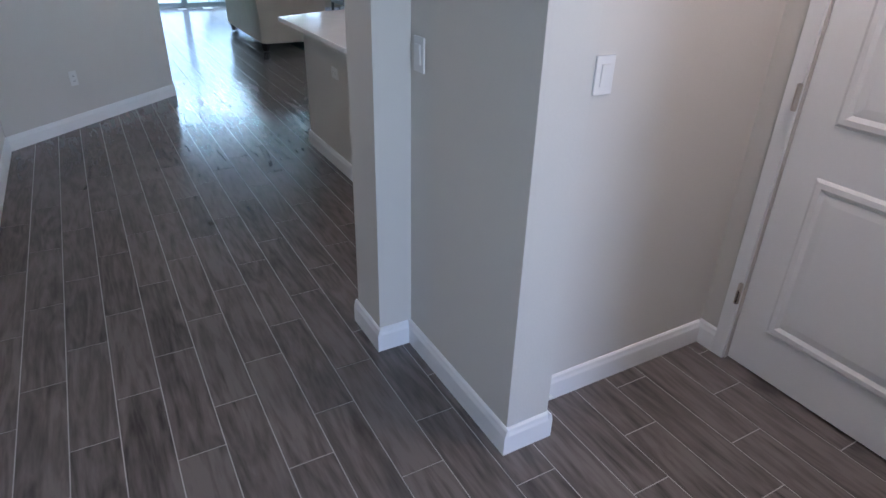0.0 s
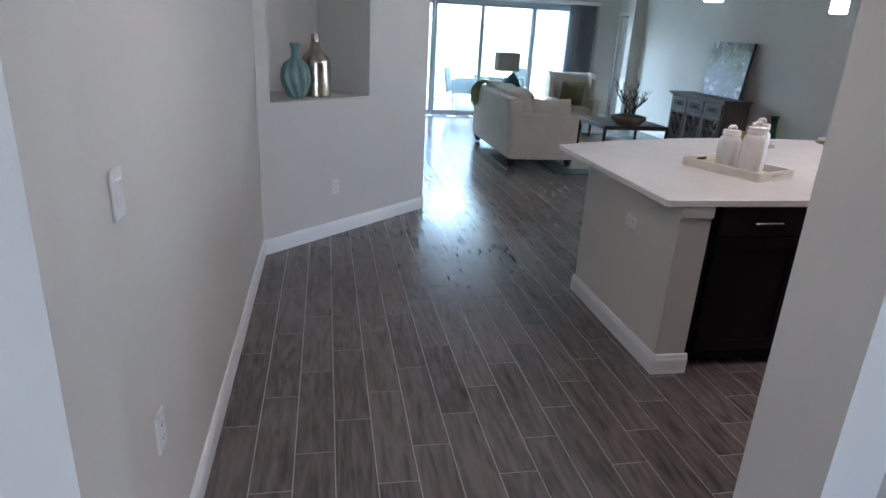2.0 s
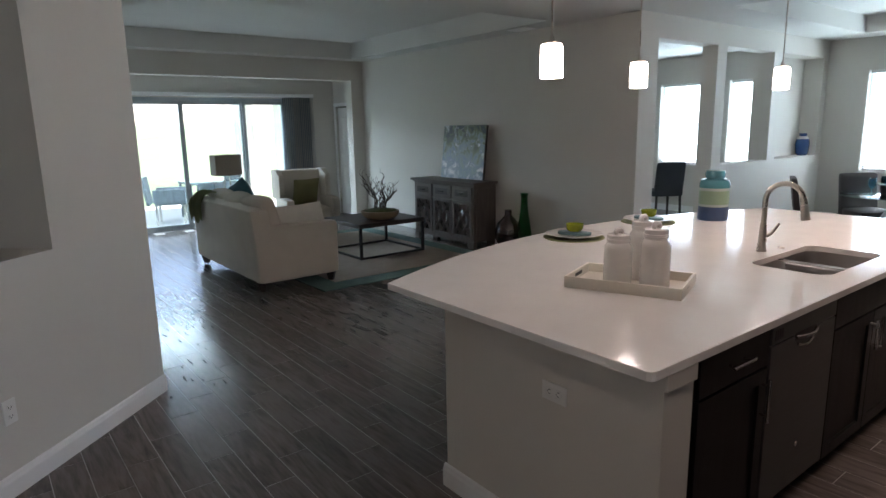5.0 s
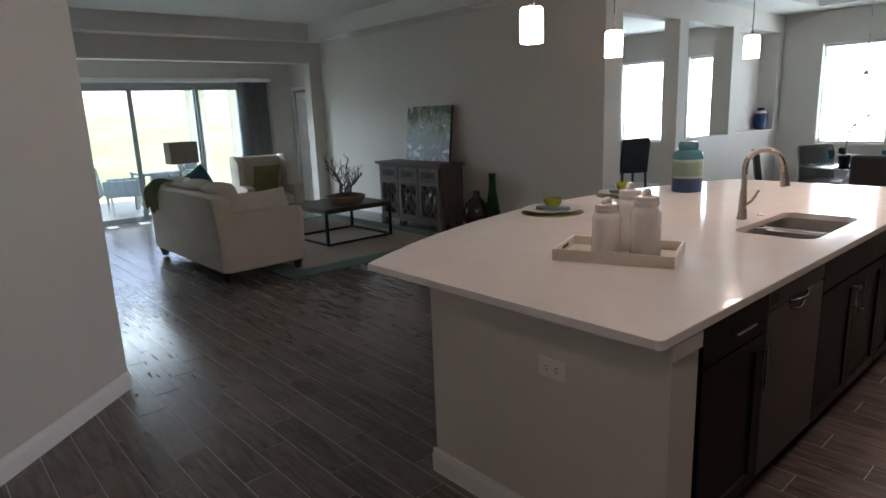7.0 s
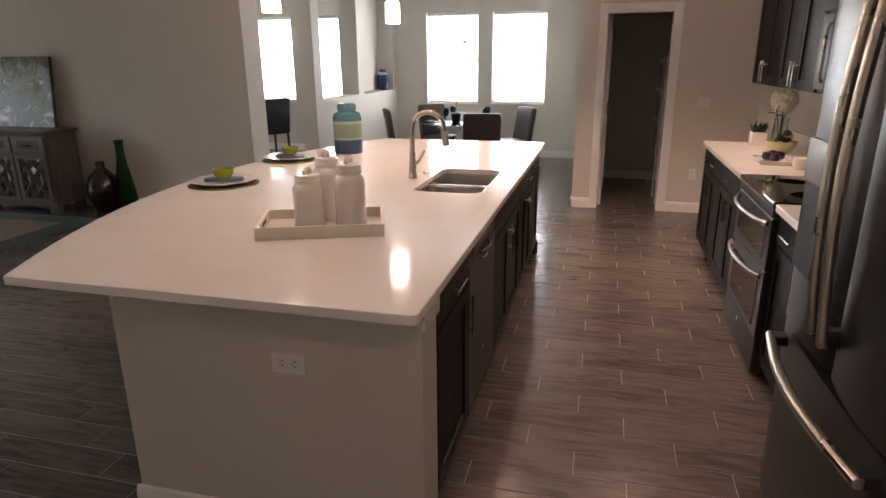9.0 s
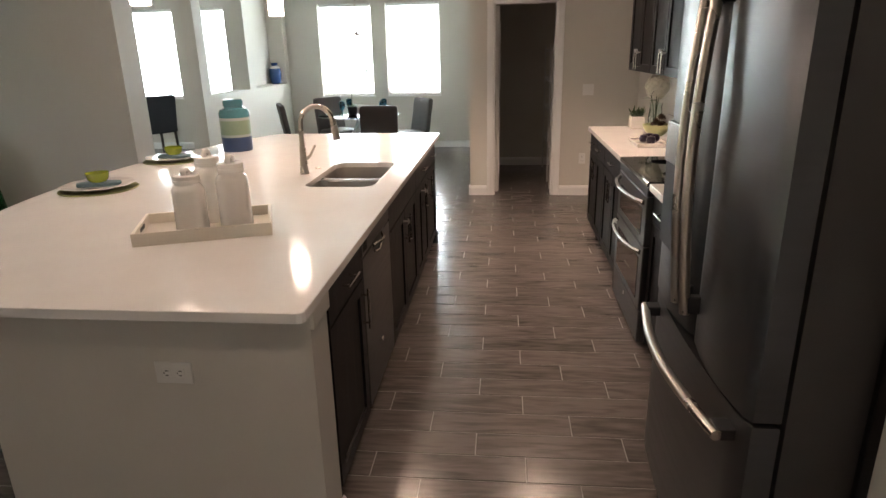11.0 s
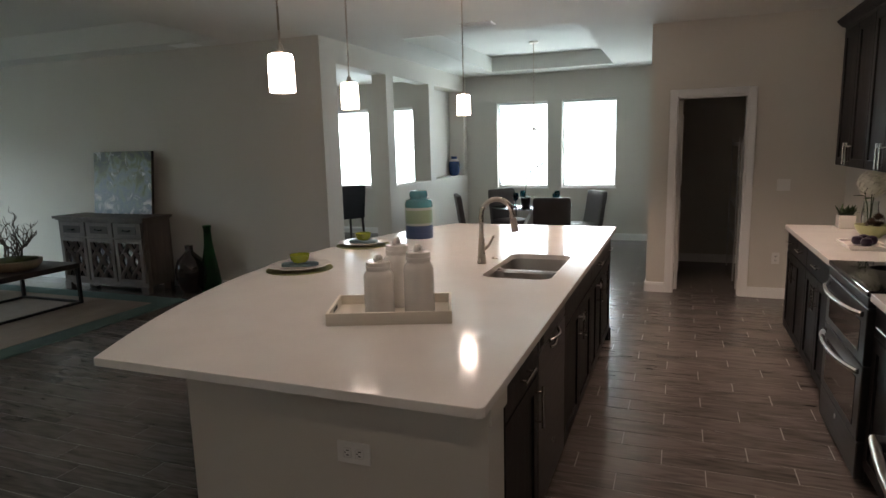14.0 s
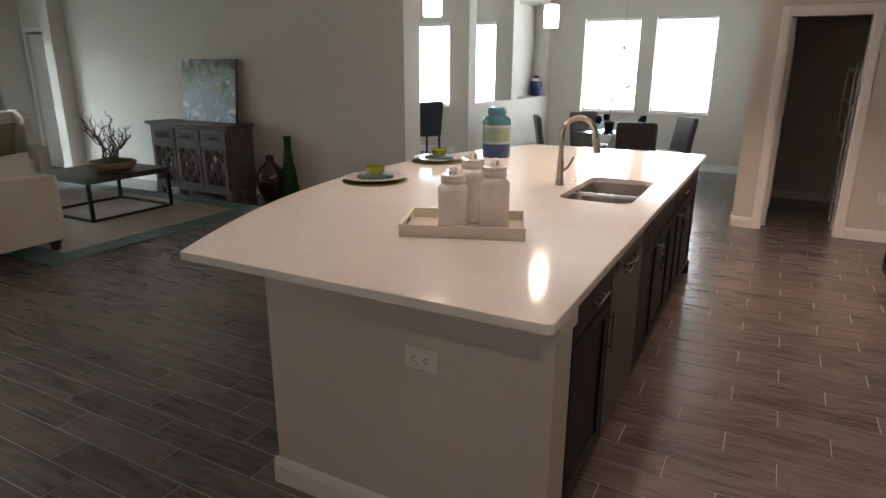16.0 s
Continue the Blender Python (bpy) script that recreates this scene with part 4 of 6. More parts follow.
part("drawer", boxes((-0.385, 0.30, 0.03, 0.385, 0.342, 0.21), bevel=0.006), SLATE, rg)
part("badge", moved(lathe([(0.013, 0), (0.013, 0.003)], 16), pose(0.0, 0.347, 0.17, -90, 0, 0)), STEEL, rg)
for i in range(4):
    x, y, r = ((-0.2, -0.14, 0.08), (0.19, -0.14, 0.095), (-0.2, 0.13, 0.10), (0.19, 0.13, 0.075))[i]
    bm = lathe([(r - 0.003, 0.9222), (r, 0.9226), (r + 0.001, 0.9222)], 36, (x, y, 0))
    part("burner_mark", bm, SLATE_DARK, rg)

# refrigerator with a surround
sp = thing("fridge_panel", "tall espresso panel beside the refrigerator", "panel", (1.076, 1.75, 0))
part("panel", boxes((-0.009, -0.35, 0, 0.009, 0.235, 2.44)), CABINET, sp)
fr = thing("refrigerator", "slate french-door refrigerator with dispenser and curved handles", "refrigerator", (1.542, 1.40, 0))
part("body", boxes((-0.445, 0.01, 0.02, 0.445, 0.75, 1.785)), SLATE_DARK, fr)
part("grille", boxes((-0.44, 0.68, 0.0, 0.44, 0.745, 0.06)), BLACKPLASTIC, fr)


def fridge_leaf(nm, x0, x1, z0, z1):
    bm = bmesh.new()
    n = 18
    prof = []
    for i in range(n + 1):
        u = i / n
        prof.append((x0 + (x1 - x0) * u, 0.836 + 0.022 * math.sin(math.pi * u)))
    out = [(x0, 0.765), (x0, 0.828)] + prof[1:-1] + [(x1, 0.828), (x1, 0.765)]
    return part(nm, prism(list(reversed(out)), z0, z1, 0.006), SLATE, fr, smooth=True)


dl_ = fridge_leaf("door", -0.452, -0.003, 0.74, 1.80)
dr_ = fridge_leaf("door", 0.003, 0.452, 0.74, 1.80)
df_ = fridge_leaf("freezer_drawer", -0.452, 0.452, 0.07, 0.727)
part("dispenser", boxes((0.21, 0.842, 0.93, 0.39, 0.8605, 1.34), bevel=0.004), BLACKPLASTIC, dr_, "black water dispenser recess")
part("dispenser_panel", boxes((0.21, 0.8607, 1.21, 0.39, 0.866, 1.34), bevel=0.002), STEEL, dr_, "pale grey dispenser control panel")
for x, d in ((-0.045, dl_), (0.045, dr_)):
    pts = [(x, 0.882 + 0.026 * math.sin(math.pi * i / 20), 0.835 + 0.895 * i / 20) for i in range(21)]
    part("handle", tube(pts, 0.0155, 12), NICKEL, d, "tall curved nickel handle", True)
    for z in (1.676, 0.838):
        part("mount", boxes((x - 0.014, 0.835, z, x + 0.014, 0.893, z + 0.053), bevel=0.004), SLATE, d)
pts = [(-0.40 + 0.80 * i / 20, 0.885 + 0.045 * math.sin(math.pi * i / 20), 0.668) for i in range(21)]
part("handle", tube(pts, 0.0155, 12), NICKEL, df_, "wide curved nickel handle", True)
for x in (-0.398, 0.345):
    part("mount", boxes((x, 0.832, 0.651, x + 0.053, 0.887, 0.685), bevel=0.004), SLATE, df_)
part("badge", moved(lathe([(0.026, 0), (0.026, 0.003), (0.02, 0.004)], 24), pose(-0.31, 0.8555, 1.735, -90, 0, 0)), STEEL, dl_)
for x in (-0.40, 0.40):
    part("hinge_cap", boxes((x - 0.035, 0.68, 1.786, x + 0.035, 0.80, 1.812), bevel=0.004), BLACKPLASTIC, fr)


def upper_cabinet(x0, x1, z0, z1, depth, label, doors, low_handles=True, crown=True):
    c = thing("wall_cabinet", label, "cabinet", ((x0 + x1) / 2, 1.40, z0), group="wall cabinets")
    w, h = x1 - x0, z1 - z0
    part("body", boxes((-w / 2, 0, 0, w / 2, depth, h)), CABINET, c)
    dw_ = w / doors
    for i in range(doors):
        a = -w / 2 + dw_ * i + 0.003
        d = shaker(c, a, 0.004, a + dw_ - 0.006, h - 0.004, depth + 0.001, 1)
        hx = a + dw_ - 0.04 if i % 2 == 0 and doors > 1 else a + 0.035
        hz = 0.045
        bar_pull(d, (hx, depth + 0.02, hz), (hx, depth + 0.02, hz + 0.10), (0, 0.03, 0))
    if crown:
        prof = [(0, 0), (0.0, 0.02), (0.018, 0.03), (0.045, 0.065), (0.05, 0.08)]
        bm = bmesh.new()
        rs = []
        for o, z in prof:
            rs.append([bm.verts.new(p) for p in ((-w / 2, 0, h + z), (w / 2 + (o if crown == 2 else 0), 0, h + z), (w / 2 + (o if crown == 2 else 0), depth + 0.02 + o, h + z), (-w / 2, depth + 0.02 + o, h + z))])
        for a, b in zip(rs, rs[1:]):
            for i in range(4):
                bm.faces.new((a[i], a[(i + 1) % 4], b[(i + 1) % 4], b[i]))
        bm.faces.new(rs[-1])
        bm.faces.new(list(reversed(rs[0])))
        part("crown", bm, CABINET, c)


upper_cabinet(4.502, 5.285, 1.38, 2.36, 0.35, "espresso shaker wall cabinet with crown moulding", 2, crown=2)
upper_cabinet(3.70, 4.50, 1.38, 2.36, 0.35, "espresso shaker wall cabinet with crown moulding", 2)
upper_cabinet(2.925, 3.698, 1.80, 2.44, 0.37, "espresso shaker wall cabinet over the microwave", 2)
upper_cabinet(2.002, 2.923, 1.38, 2.36, 0.35, "espresso shaker wall cabinet with crown moulding", 2)
upper_cabinet(1.087, 2.0, 1.86, 2.44, 0.60, "deep espresso wall cabinet over the refrigerator", 2)

mw = thing("microwave", "dark slate over-the-range microwave under a wall cabinet", "microwave", (3.312, 1.40, 1.385))
part("body", boxes((-0.38, 0, 0, 0.38, 0.36, 0.41)), SLATE_DARK, mw)
part("door", boxes((-0.38, 0.36, 0.02, 0.20, 0.385, 0.405), bevel=0.005), SLATE, mw)
part("window", boxes((-0.32, 0.384, 0.07, 0.14, 0.388, 0.35)), BLACKGLASS, mw)
part("control_panel", boxes((0.205, 0.36, 0.02, 0.38, 0.385, 0.405), bevel=0.005), SLATE, mw)
part("handle", tube([(0.175, 0.40, 0.06), (0.175, 0.42, 0.09), (0.175, 0.42, 0.33), (0.175, 0.40, 0.36)], 0.009, 10), STEEL, mw, smooth=True)

# things on the far kitchen counter
LEAF = mat("leaf_green", (0.035, 0.07, 0.022), 0.55, vary=0.3, scale=20, fine=90, bump=0.02, random=0.2)
PETAL = mat("petal_white", (0.70, 0.70, 0.60), 0.7, vary=0.08, scale=15, fine=90, bump=0.02)
SOIL = mat("soil", (0.03, 0.022, 0.015), 0.95, vary=0.3, fine=80, bump=0.1)


def leaf_mesh(bm, base, tip, width, sag=0.0, up=Vector((0, 0, 1))):
    a, b = Vector(base), Vector(tip)
    d = b - a
    side = d.cross(up)
    side = side.normalized() * width if side.length > 1e-6 else Vector((width, 0, 0))
    rows = []
    for u, w in ((0, 0.15), (0.3, 0.9), (0.6, 1.0), (0.85, 0.55), (1, 0.05)):
        p = a + d * u - Vector((0, 0, sag * u * u))
        rows.append((bm.verts.new(p - side * w), bm.verts.new(p - Vector((0, 0, -width * 0.25 * w))), bm.verts.new(p + side * w)))
    for (a0, a1, a2), (b0, b1, b2) in zip(rows, rows[1:]):
        bm.faces.new((a0, a1, b1, b0))
        bm.faces.new((a1, a2, b2, b1))


pp = thing("potted_plant", "small green plant in a square white pot on the counter", "plant", (5.15, 1.70, 0.915))
part("pot", boxes((-0.055, -0.055, 0, 0.055, 0.055, 0.10), bevel=0.006), CERAMIC, pp)
part("soil", boxes((-0.045, -0.045, 0.10, 0.045, 0.045, 0.104)), SOIL, pp)
random.seed(8)
bm = bmesh.new()
for i in range(60):
    a, t = random.uniform(0, 6.28), random.uniform(0.25, 1.2)
    L = random.uniform(0.05, 0.10)
    o = Vector((random.uniform(-0.035, 0.035), random.uniform(-0.035, 0.035), 0.10))
    leaf_mesh(bm, o, o + Vector((math.cos(a) * math.sin(t), math.sin(a) * math.sin(t), math.cos(t))) * L, 0.009, 0.008)
part("leaves", bm, LEAF, pp, "dense dark green leaves")

vs = thing("flower_vase", "clear glass vase with large white hydrangea blooms", "vase", (4.86, 1.62, 0.915))
part("vase", lathe([(0.045, 0), (0.05, 0.01), (0.055, 0.12), (0.045, 0.2), (0.05, 0.23), (0.046, 0.23), (0.041, 0.2), (0.048, 0.12), (0.044, 0.02), (0.01, 0.016)], 24), GLASS, vs, smooth=True)
for cx, cy, cz, r in ((0.0, 0.0, 0.36, 0.10), (0.14, 0.02, 0.35, 0.042), (0.06, -0.03, 0.30, 0.05)):
    bm = bmesh.new()
    c = Vector((cx, cy, cz))
    for i in range(130):
        z = 1 - 2 * (i + 0.5) / 130
        a = i * 2.39996
        q = Vector((math.sqrt(1 - z * z) * math.cos(a), math.sqrt(1 - z * z) * math.sin(a), z))
        p = c + q * r * random.uniform(0.82, 1.0)
        t = q.cross(Vector((0.3, 0.2, 0.9))).normalized()
        s = q.cross(t)
        k = r * 0.17
        vv = [bm.verts.new(p + t * k), bm.verts.new(p + s * k + q * 0.004), bm.verts.new(p - t * k), bm.verts.new(p - s * k + q * 0.004)]
        bm.faces.new(vv)
    part("bloom", bm, PETAL, vs, "round white flower head")
    part("stem", tube([(0, 0, 0.03), (cx * 0.5, cy * 0.5, 0.2), (cx, cy, cz - r * 0.6)], 0.004, 6), LEAF, vs, smooth=True)
bm = bmesh.new()
for a, b in (((0.05, 0, 0.27), (0.12, 0.04, 0.30)), ((0.05, 0.02, 0.26), (0.06, 0.1, 0.27)), ((0.02, 0, 0.25), (-0.08, 0.06, 0.26)), ((0.08, 0, 0.29), (0.15, 0.03, 0.33))):
    leaf_mesh(bm, a, b, 0.024, 0.01)
part("leaves", bm, LEAF, vs)

FRUIT = mat("artichoke_green", (0.16, 0.16, 0.05), 0.6, vary=0.25, scale=25)
PINECONE = mat("pinecone_brown", (0.09, 0.055, 0.035), 0.7, vary=0.3, scale=25)
gb = thing("ribbed_bowl", "yellow-green ribbed glass bowl holding pinecones", "bowl", (4.70, 1.64, 0.915))
BOWLG = mat("ribbed_bowl_glaze", (0.42, 0.44, 0.22), 0.3, vary=0.1, bump=0.0)
part("bowl", lathe([(0.05, 0), (0.055, 0.006), (0.08, 0.03), (0.10, 0.065), (0.105, 0.085), (0.098, 0.083), (0.085, 0.04), (0.02, 0.012)], 64, ripple=lambda a, k: 1 + 0.02 * math.sin(20 * a)), BOWLG, gb, smooth=True)
for cx, cy, cz in ((0.03, 0.0, 0.075), (-0.035, 0.015, 0.08), (0.0, -0.03, 0.115)):
    bm = bmesh.new()
    for i in range(70):
        z = 1 - 2 * (i + 0.5) / 70
        a = i * 2.39996
        q = Vector((math.sqrt(1 - z * z) * math.cos(a), math.sqrt(1 - z * z) * math.sin(a), z * 1.1))
        leaf_mesh(bm, Vector((cx, cy, cz)) + q * 0.02, Vector((cx, cy, cz)) + q * 0.048, 0.010)
    part("pinecone", bm, PINECONE, gb, "brown scaly pinecone")
rt = thing("serving_dish", "white rectangular dish holding dark fruit on the counter", "dish", (4.24, 1.80, 0.915))
part("dish", boxes((-0.15, -0.10, 0, 0.15, 0.10, 0.012), (-0.16, -0.11, 0.012, 0.16, -0.10, 0.028), (-0.16, 0.10, 0.012, 0.16, 0.11, 0.028), (-0.16, -0.1, 0.012, -0.15, 0.1, 0.028), (0.15, -0.1, 0.012, 0.16, 0.1, 0.028), bevel=0.003), CERAMIC, rt)
for i, (x, y) in enumerate(((-0.08, 0.0), (0.0, 0.03), (0.07, -0.02), (0.02, -0.05))):
    part("fruit", lathe([(0.006, 0), (0.026, 0.01), (0.034, 0.03), (0.026, 0.052), (0.008, 0.058)], 16, (x, y, 0.012)), mat("plum_skin", (0.02, 0.012, 0.03), 0.3, vary=0.2), rt, smooth=True)
cb = thing("coffee_cup", "white coffee cup on the counter", "cup", (3.98, 1.70, 0.915))
part("cup", lathe([(0.03, 0), (0.045, 0.03), (0.05, 0.07), (0.046, 0.068), (0.02, 0.02)], 24), CERAMIC, cb, smooth=True)
bt = thing("soap_bottle", "clear glass dispenser bottle with a steel pump", "bottle", (4.22, 1.56, 0.915))
part("bottle", lathe([(0.04, 0), (0.043, 0.01), (0.043, 0.11), (0.02, 0.15), (0.016, 0.18), (0.005, 0.18)], 24), GLASS, bt, smooth=True)
part("pump", tube([(0, 0, 0.18), (0, 0, 0.22), (0.035, 0.0, 0.222)], 0.007, 8), STEEL, bt, smooth=True)

# ---- pantry ----
WIRE = mat("white_wire", (0.55, 0.55, 0.54), 0.45, vary=0.05)
for z in (0.45, 0.85, 1.2, 1.55):
    w = thing("wire_shelf", "white coated wire pantry shelf", "shelf", (7.6, 1.90, z), group="pantry shelves")
    part("rail", tube([(-0.85, 0.36, 0), (0.88, 0.36, 0)], 0.006, 6), WIRE, w)
    part("rail", tube([(-0.85, 0.36, -0.03), (0.88, 0.36, -0.03)], 0.005, 6), WIRE, w)
    part("rail", tube([(-0.85, 0.01, 0), (0.88, 0.01, 0)], 0.005, 6), WIRE, w)
    bm = bmesh.new()
    for i in range(58):
        x = -0.84 + i * 0.03
        tube([(x, 0.01, 0.003), (x, 0.36, 0.003), (x, 0.366, -0.03)], 0.0018, 4, bm)
    tagged(part("wires", bm, WIRE, w), kind="stuff")
for x in (6.95, 7.35, 8.3):
    pk = thing("shelf_post", "white upright post carrying the pantry shelves", "post", (x, 2.27, 0))
    part("post", tube([(0, 0, 0), (0, 0, 1.6)], 0.009, 8), WIRE, pk)


# ---- great room ----
rug = thing("area_rug", "beige area rug with a teal border under the sitting group", "rug", (3.73, 9.52, 0))
part("border", boxes((-1.22, -1.62, 0, 1.22, 1.62, 0.010), bevel=0.003), RUGBORDER, rug)
part("field", boxes((-0.97, -1.37, 0.0102, 0.97, 1.37, 0.014)), RUG, rug)

sofa = thing("sofa", "cream linen sofa with dark tapered legs, seen from behind", "sofa", (2.41, 9.21, 0.012))
part("base", boxes((-0.44, -0.98, 0.10, 0.43, 0.98, 0.30), bevel=0.02), LINEN, sofa)
bm = cushion(-0.46, -1.0, 0.11, -0.26, 1.0, 0.84, 0.012, 15, 26.0)
for v in bm.verts:
    if v.co.z > 0.4:
        v.co.x -= 0.10 * (v.co.z - 0.4)
part("backrest", bm, LINEN, sofa, smooth=True)
for s in (-1, 1):
    part("arm", cushion(-0.45, s * 0.93 - 0.075, 0.10, 0.44, s * 0.93 + 0.075, 0.66, 0.012, 15, 26.0), LINEN, sofa, smooth=True)
for y0, y1 in ((-0.85, -0.285), (-0.28, 0.28), (0.285, 0.85)):
    part("seat_cushion", cushion(-0.24, y0, 0.30, 0.44, y1, 0.47, 0.03), LINEN, sofa, smooth=True)
    bm = cushion(-0.13, y0, 0.0, 0.07, y1, 0.46, 0.06)
    part("back_cushion", moved(bm, pose(-0.12, 0, 0.47, 0, -14, 0)), LINEN, sofa, smooth=True)
for x in (-0.38, 0.38):
    for y in (-0.92, 0.92):
        part("leg", tube([(x, y, 0.105), (x, y, 0.0)], [0.062, 0.036], 4), LEGWOOD, sofa, "dark tapered wooden leg")


def throw_pillow(nm, label, m, material, w=0.5, h=0.45, t=0.17):
    p = thing(nm, label, "pillow", group="throw pillows")
    p.matrix_basis = m
    part("cover", pillow(w, h, t), material, p, smooth=True)


throw_pillow("throw_pillow", "pale beige lumbar pillow on the sofa", pose(2.61, 8.48, 0.485, -16, 0, 14), LINEN_PILLOW, 0.62, 0.36, 0.2)
throw_pillow("throw_pillow", "dark teal square throw pillow on the sofa", pose(2.41, 9.48, 0.60, 0, 22, 100) @ pose(0, 0, 0, -14, 0, 0), TEALCLOTH, 0.46, 0.46, 0.17)
throw_pillow("throw_pillow", "olive square throw pillow on the sofa", pose(2.54, 9.18, 0.50, 0, 0, 95) @ pose(0, 0, 0, -18, 0, 0), GREENPILLOW, 0.42, 0.40, 0.15)

th = thing("throw_blanket", "olive green knitted throw draped over the sofa back", "blanket", (2.41, 9.90, 0))
bm = bmesh.new()
grid = []
prof = [(-0.535, 0.60), (-0.535, 0.68), (-0.54, 0.76), (-0.53, 0.83), (-0.47, 0.905), (-0.38, 0.925), (-0.27, 0.905), (-0.13, 0.93), (-0.06, 0.88), (0.02, 0.76)]
for i in range(13):
    y = -0.26 + 0.42 * i / 12
    grid.append([bm.verts.new((x + 0.012 * math.sin(5.0 * i + k), y + 0.02 * math.sin(k * 1.3 + i), z + 0.012 * math.sin(2.1 * i + 0.7 * k) + (0.03 * math.sin(i * 0.9) if k == 0 else 0))) for k, (x, z) in enumerate(prof)])
for a, b in zip(grid, grid[1:]):
    for k in range(len(prof) - 1):
        bm.faces.new((a[k], a[k + 1], b[k + 1], b[k]))
bmesh.ops.solidify(bm, geom=bm.faces[:], thickness=0.014)
part("cloth", bm, OLIVE, th, smooth=True)

tb = thing("coffee_table", "dark wood coffee table on a black iron frame", "coffee table", (4.01, 9.37, 0.014))
part("top", boxes((-0.49, -0.47, 0.39, 0.49, 0.47, 0.445), bevel=0.005), DARKWOOD, tb)
for x in (-0.47, 0.47):
    for y in (-0.45, 0.45):
        part("leg", boxes((x - 0.016, y - 0.016, 0, x + 0.016, y + 0.016, 0.39)), IRON, tb)
for y in (-0.45, 0.45):
    part("rail", boxes((-0.454, y - 0.013, 0.0, 0.454, y + 0.013, 0.026)), IRON, tb)
for x in (-0.47, 0.47):
    part("rail", boxes((x - 0.013, -0.434, 0.0, x + 0.013, 0.434, 0.026)), IRON, tb)

TAN = mat("woven_tan", (0.25, 0.19, 0.125), 0.8, vary=0.2, scale=12, fine=90, bump=0.06)
MOSS = mat("moss", (0.05, 0.06, 0.015), 0.95, vary=0.4, scale=25, fine=120, bump=0.1)
TWIG = mat("twig_brown", (0.075, 0.052, 0.04), 0.8, vary=0.25, scale=20)
bw = thing("branch_bowl", "tan bowl with moss and bare twisted branches", "bowl", (4.01, 9.20, 0.459))
part("bowl", lathe([(0.15, 0), (0.20, 0.02), (0.245, 0.065), (0.25, 0.105), (0.232, 0.11), (0.19, 0.08), (0.05, 0.05)], 32), TAN, bw, smooth=True)
part("moss", lathe([(0.225, 0.09), (0.20, 0.115), (0.10, 0.135), (0.02, 0.14)], 24, ripple=lambda a, k: 1 + 0.05 * math.sin(7 * a + 9 * k)), MOSS, bw, smooth=True)
random.seed(21)


def twig(bm, p, d, L, r, depth):
    pts, rad = [p.copy()], [r]
    for i in range(5):
        d = (d + Vector((random.uniform(-0.75, 0.75), random.uniform(-0.75, 0.75), random.uniform(-0.15, 0.4)))).normalized()
        p = p + d * L / 5
        pts.append(p.copy())
        rad.append(r * (1 - 0.13 * (i + 1)))
        if depth > 0 and i >= 1 and random.random() < 0.75:
            e = (d + Vector((random.uniform(-1, 1), random.uniform(-1, 1), random.uniform(0, 0.5)))).normalized()
            twig(bm, p.copy(), e, L * random.uniform(0.4, 0.65), r * 0.6, depth - 1)
    tube(pts, rad, 5, bm)


for i in range(10):
    bm = bmesh.new()
    a = i * 0.63 + 0.3 * math.sin(i * 5)
    twig(bm, Vector((0.05 * math.cos(a), 0.05 * math.sin(a), 0.10)), Vector((0.55 * math.cos(a), 0.55 * math.sin(a), 0.85)), 0.33 + 0.06 * math.sin(i * 3), 0.0105, 2)
    part("branch", bm, TWIG, bw, smooth=True)

# carved console
cs = thing("console_cabinet", "weathered grey-brown console with three drawers and lattice doors", "sideboard", (5.22, 9.18, 0))
cs.scale = (1, 1.09, 1)
W2 = 0.615
part("body", boxes((-0.19, -W2, 0.09, 0.20, W2, 0.845)), GREYWOOD, cs)
part("top", boxes((-0.235, -W2 - 0.045, 0.862, 0.20, W2 + 0.045, 0.892), (-0.215, -W2 - 0.02, 0.845, 0.20, W2 + 0.02, 0.862), bevel=0.005), GREYWOOD, cs)
for y in (-W2 + 0.05, W2 - 0.05):
    for x in (-0.17, 0.16):
        part("foot", boxes((x - 0.035, y - 0.05, 0, x + 0.03, y + 0.05, 0.09), bevel=0.006), GREYWOOD, cs)
bm = bmesh.new()
ap = [(-W2 + 0.1, 0.09), (-W2 + 0.14, 0.06)] + [(-0.45 + 0.1 * i, 0.075 - 0.02 * math.cos(i * math.pi / 1.5)) for i in range(10)] + [(W2 - 0.14, 0.06), (W2 - 0.1, 0.09)]
fa_ = [bm.verts.new((-0.20, y, z)) for y, z in ap]
fb_ = [bm.verts.new((-0.18, y, z)) for y, z in ap]
bm.faces.new(fa_)
bm.faces.new(list(reversed(fb_)))
for i in range(len(ap)):
    k = (i + 1) % len(ap)
    bm.faces.new((fa_[i], fb_[i], fb_[k], fa_[k]))
part("apron", bm, GREYWOOD, cs)
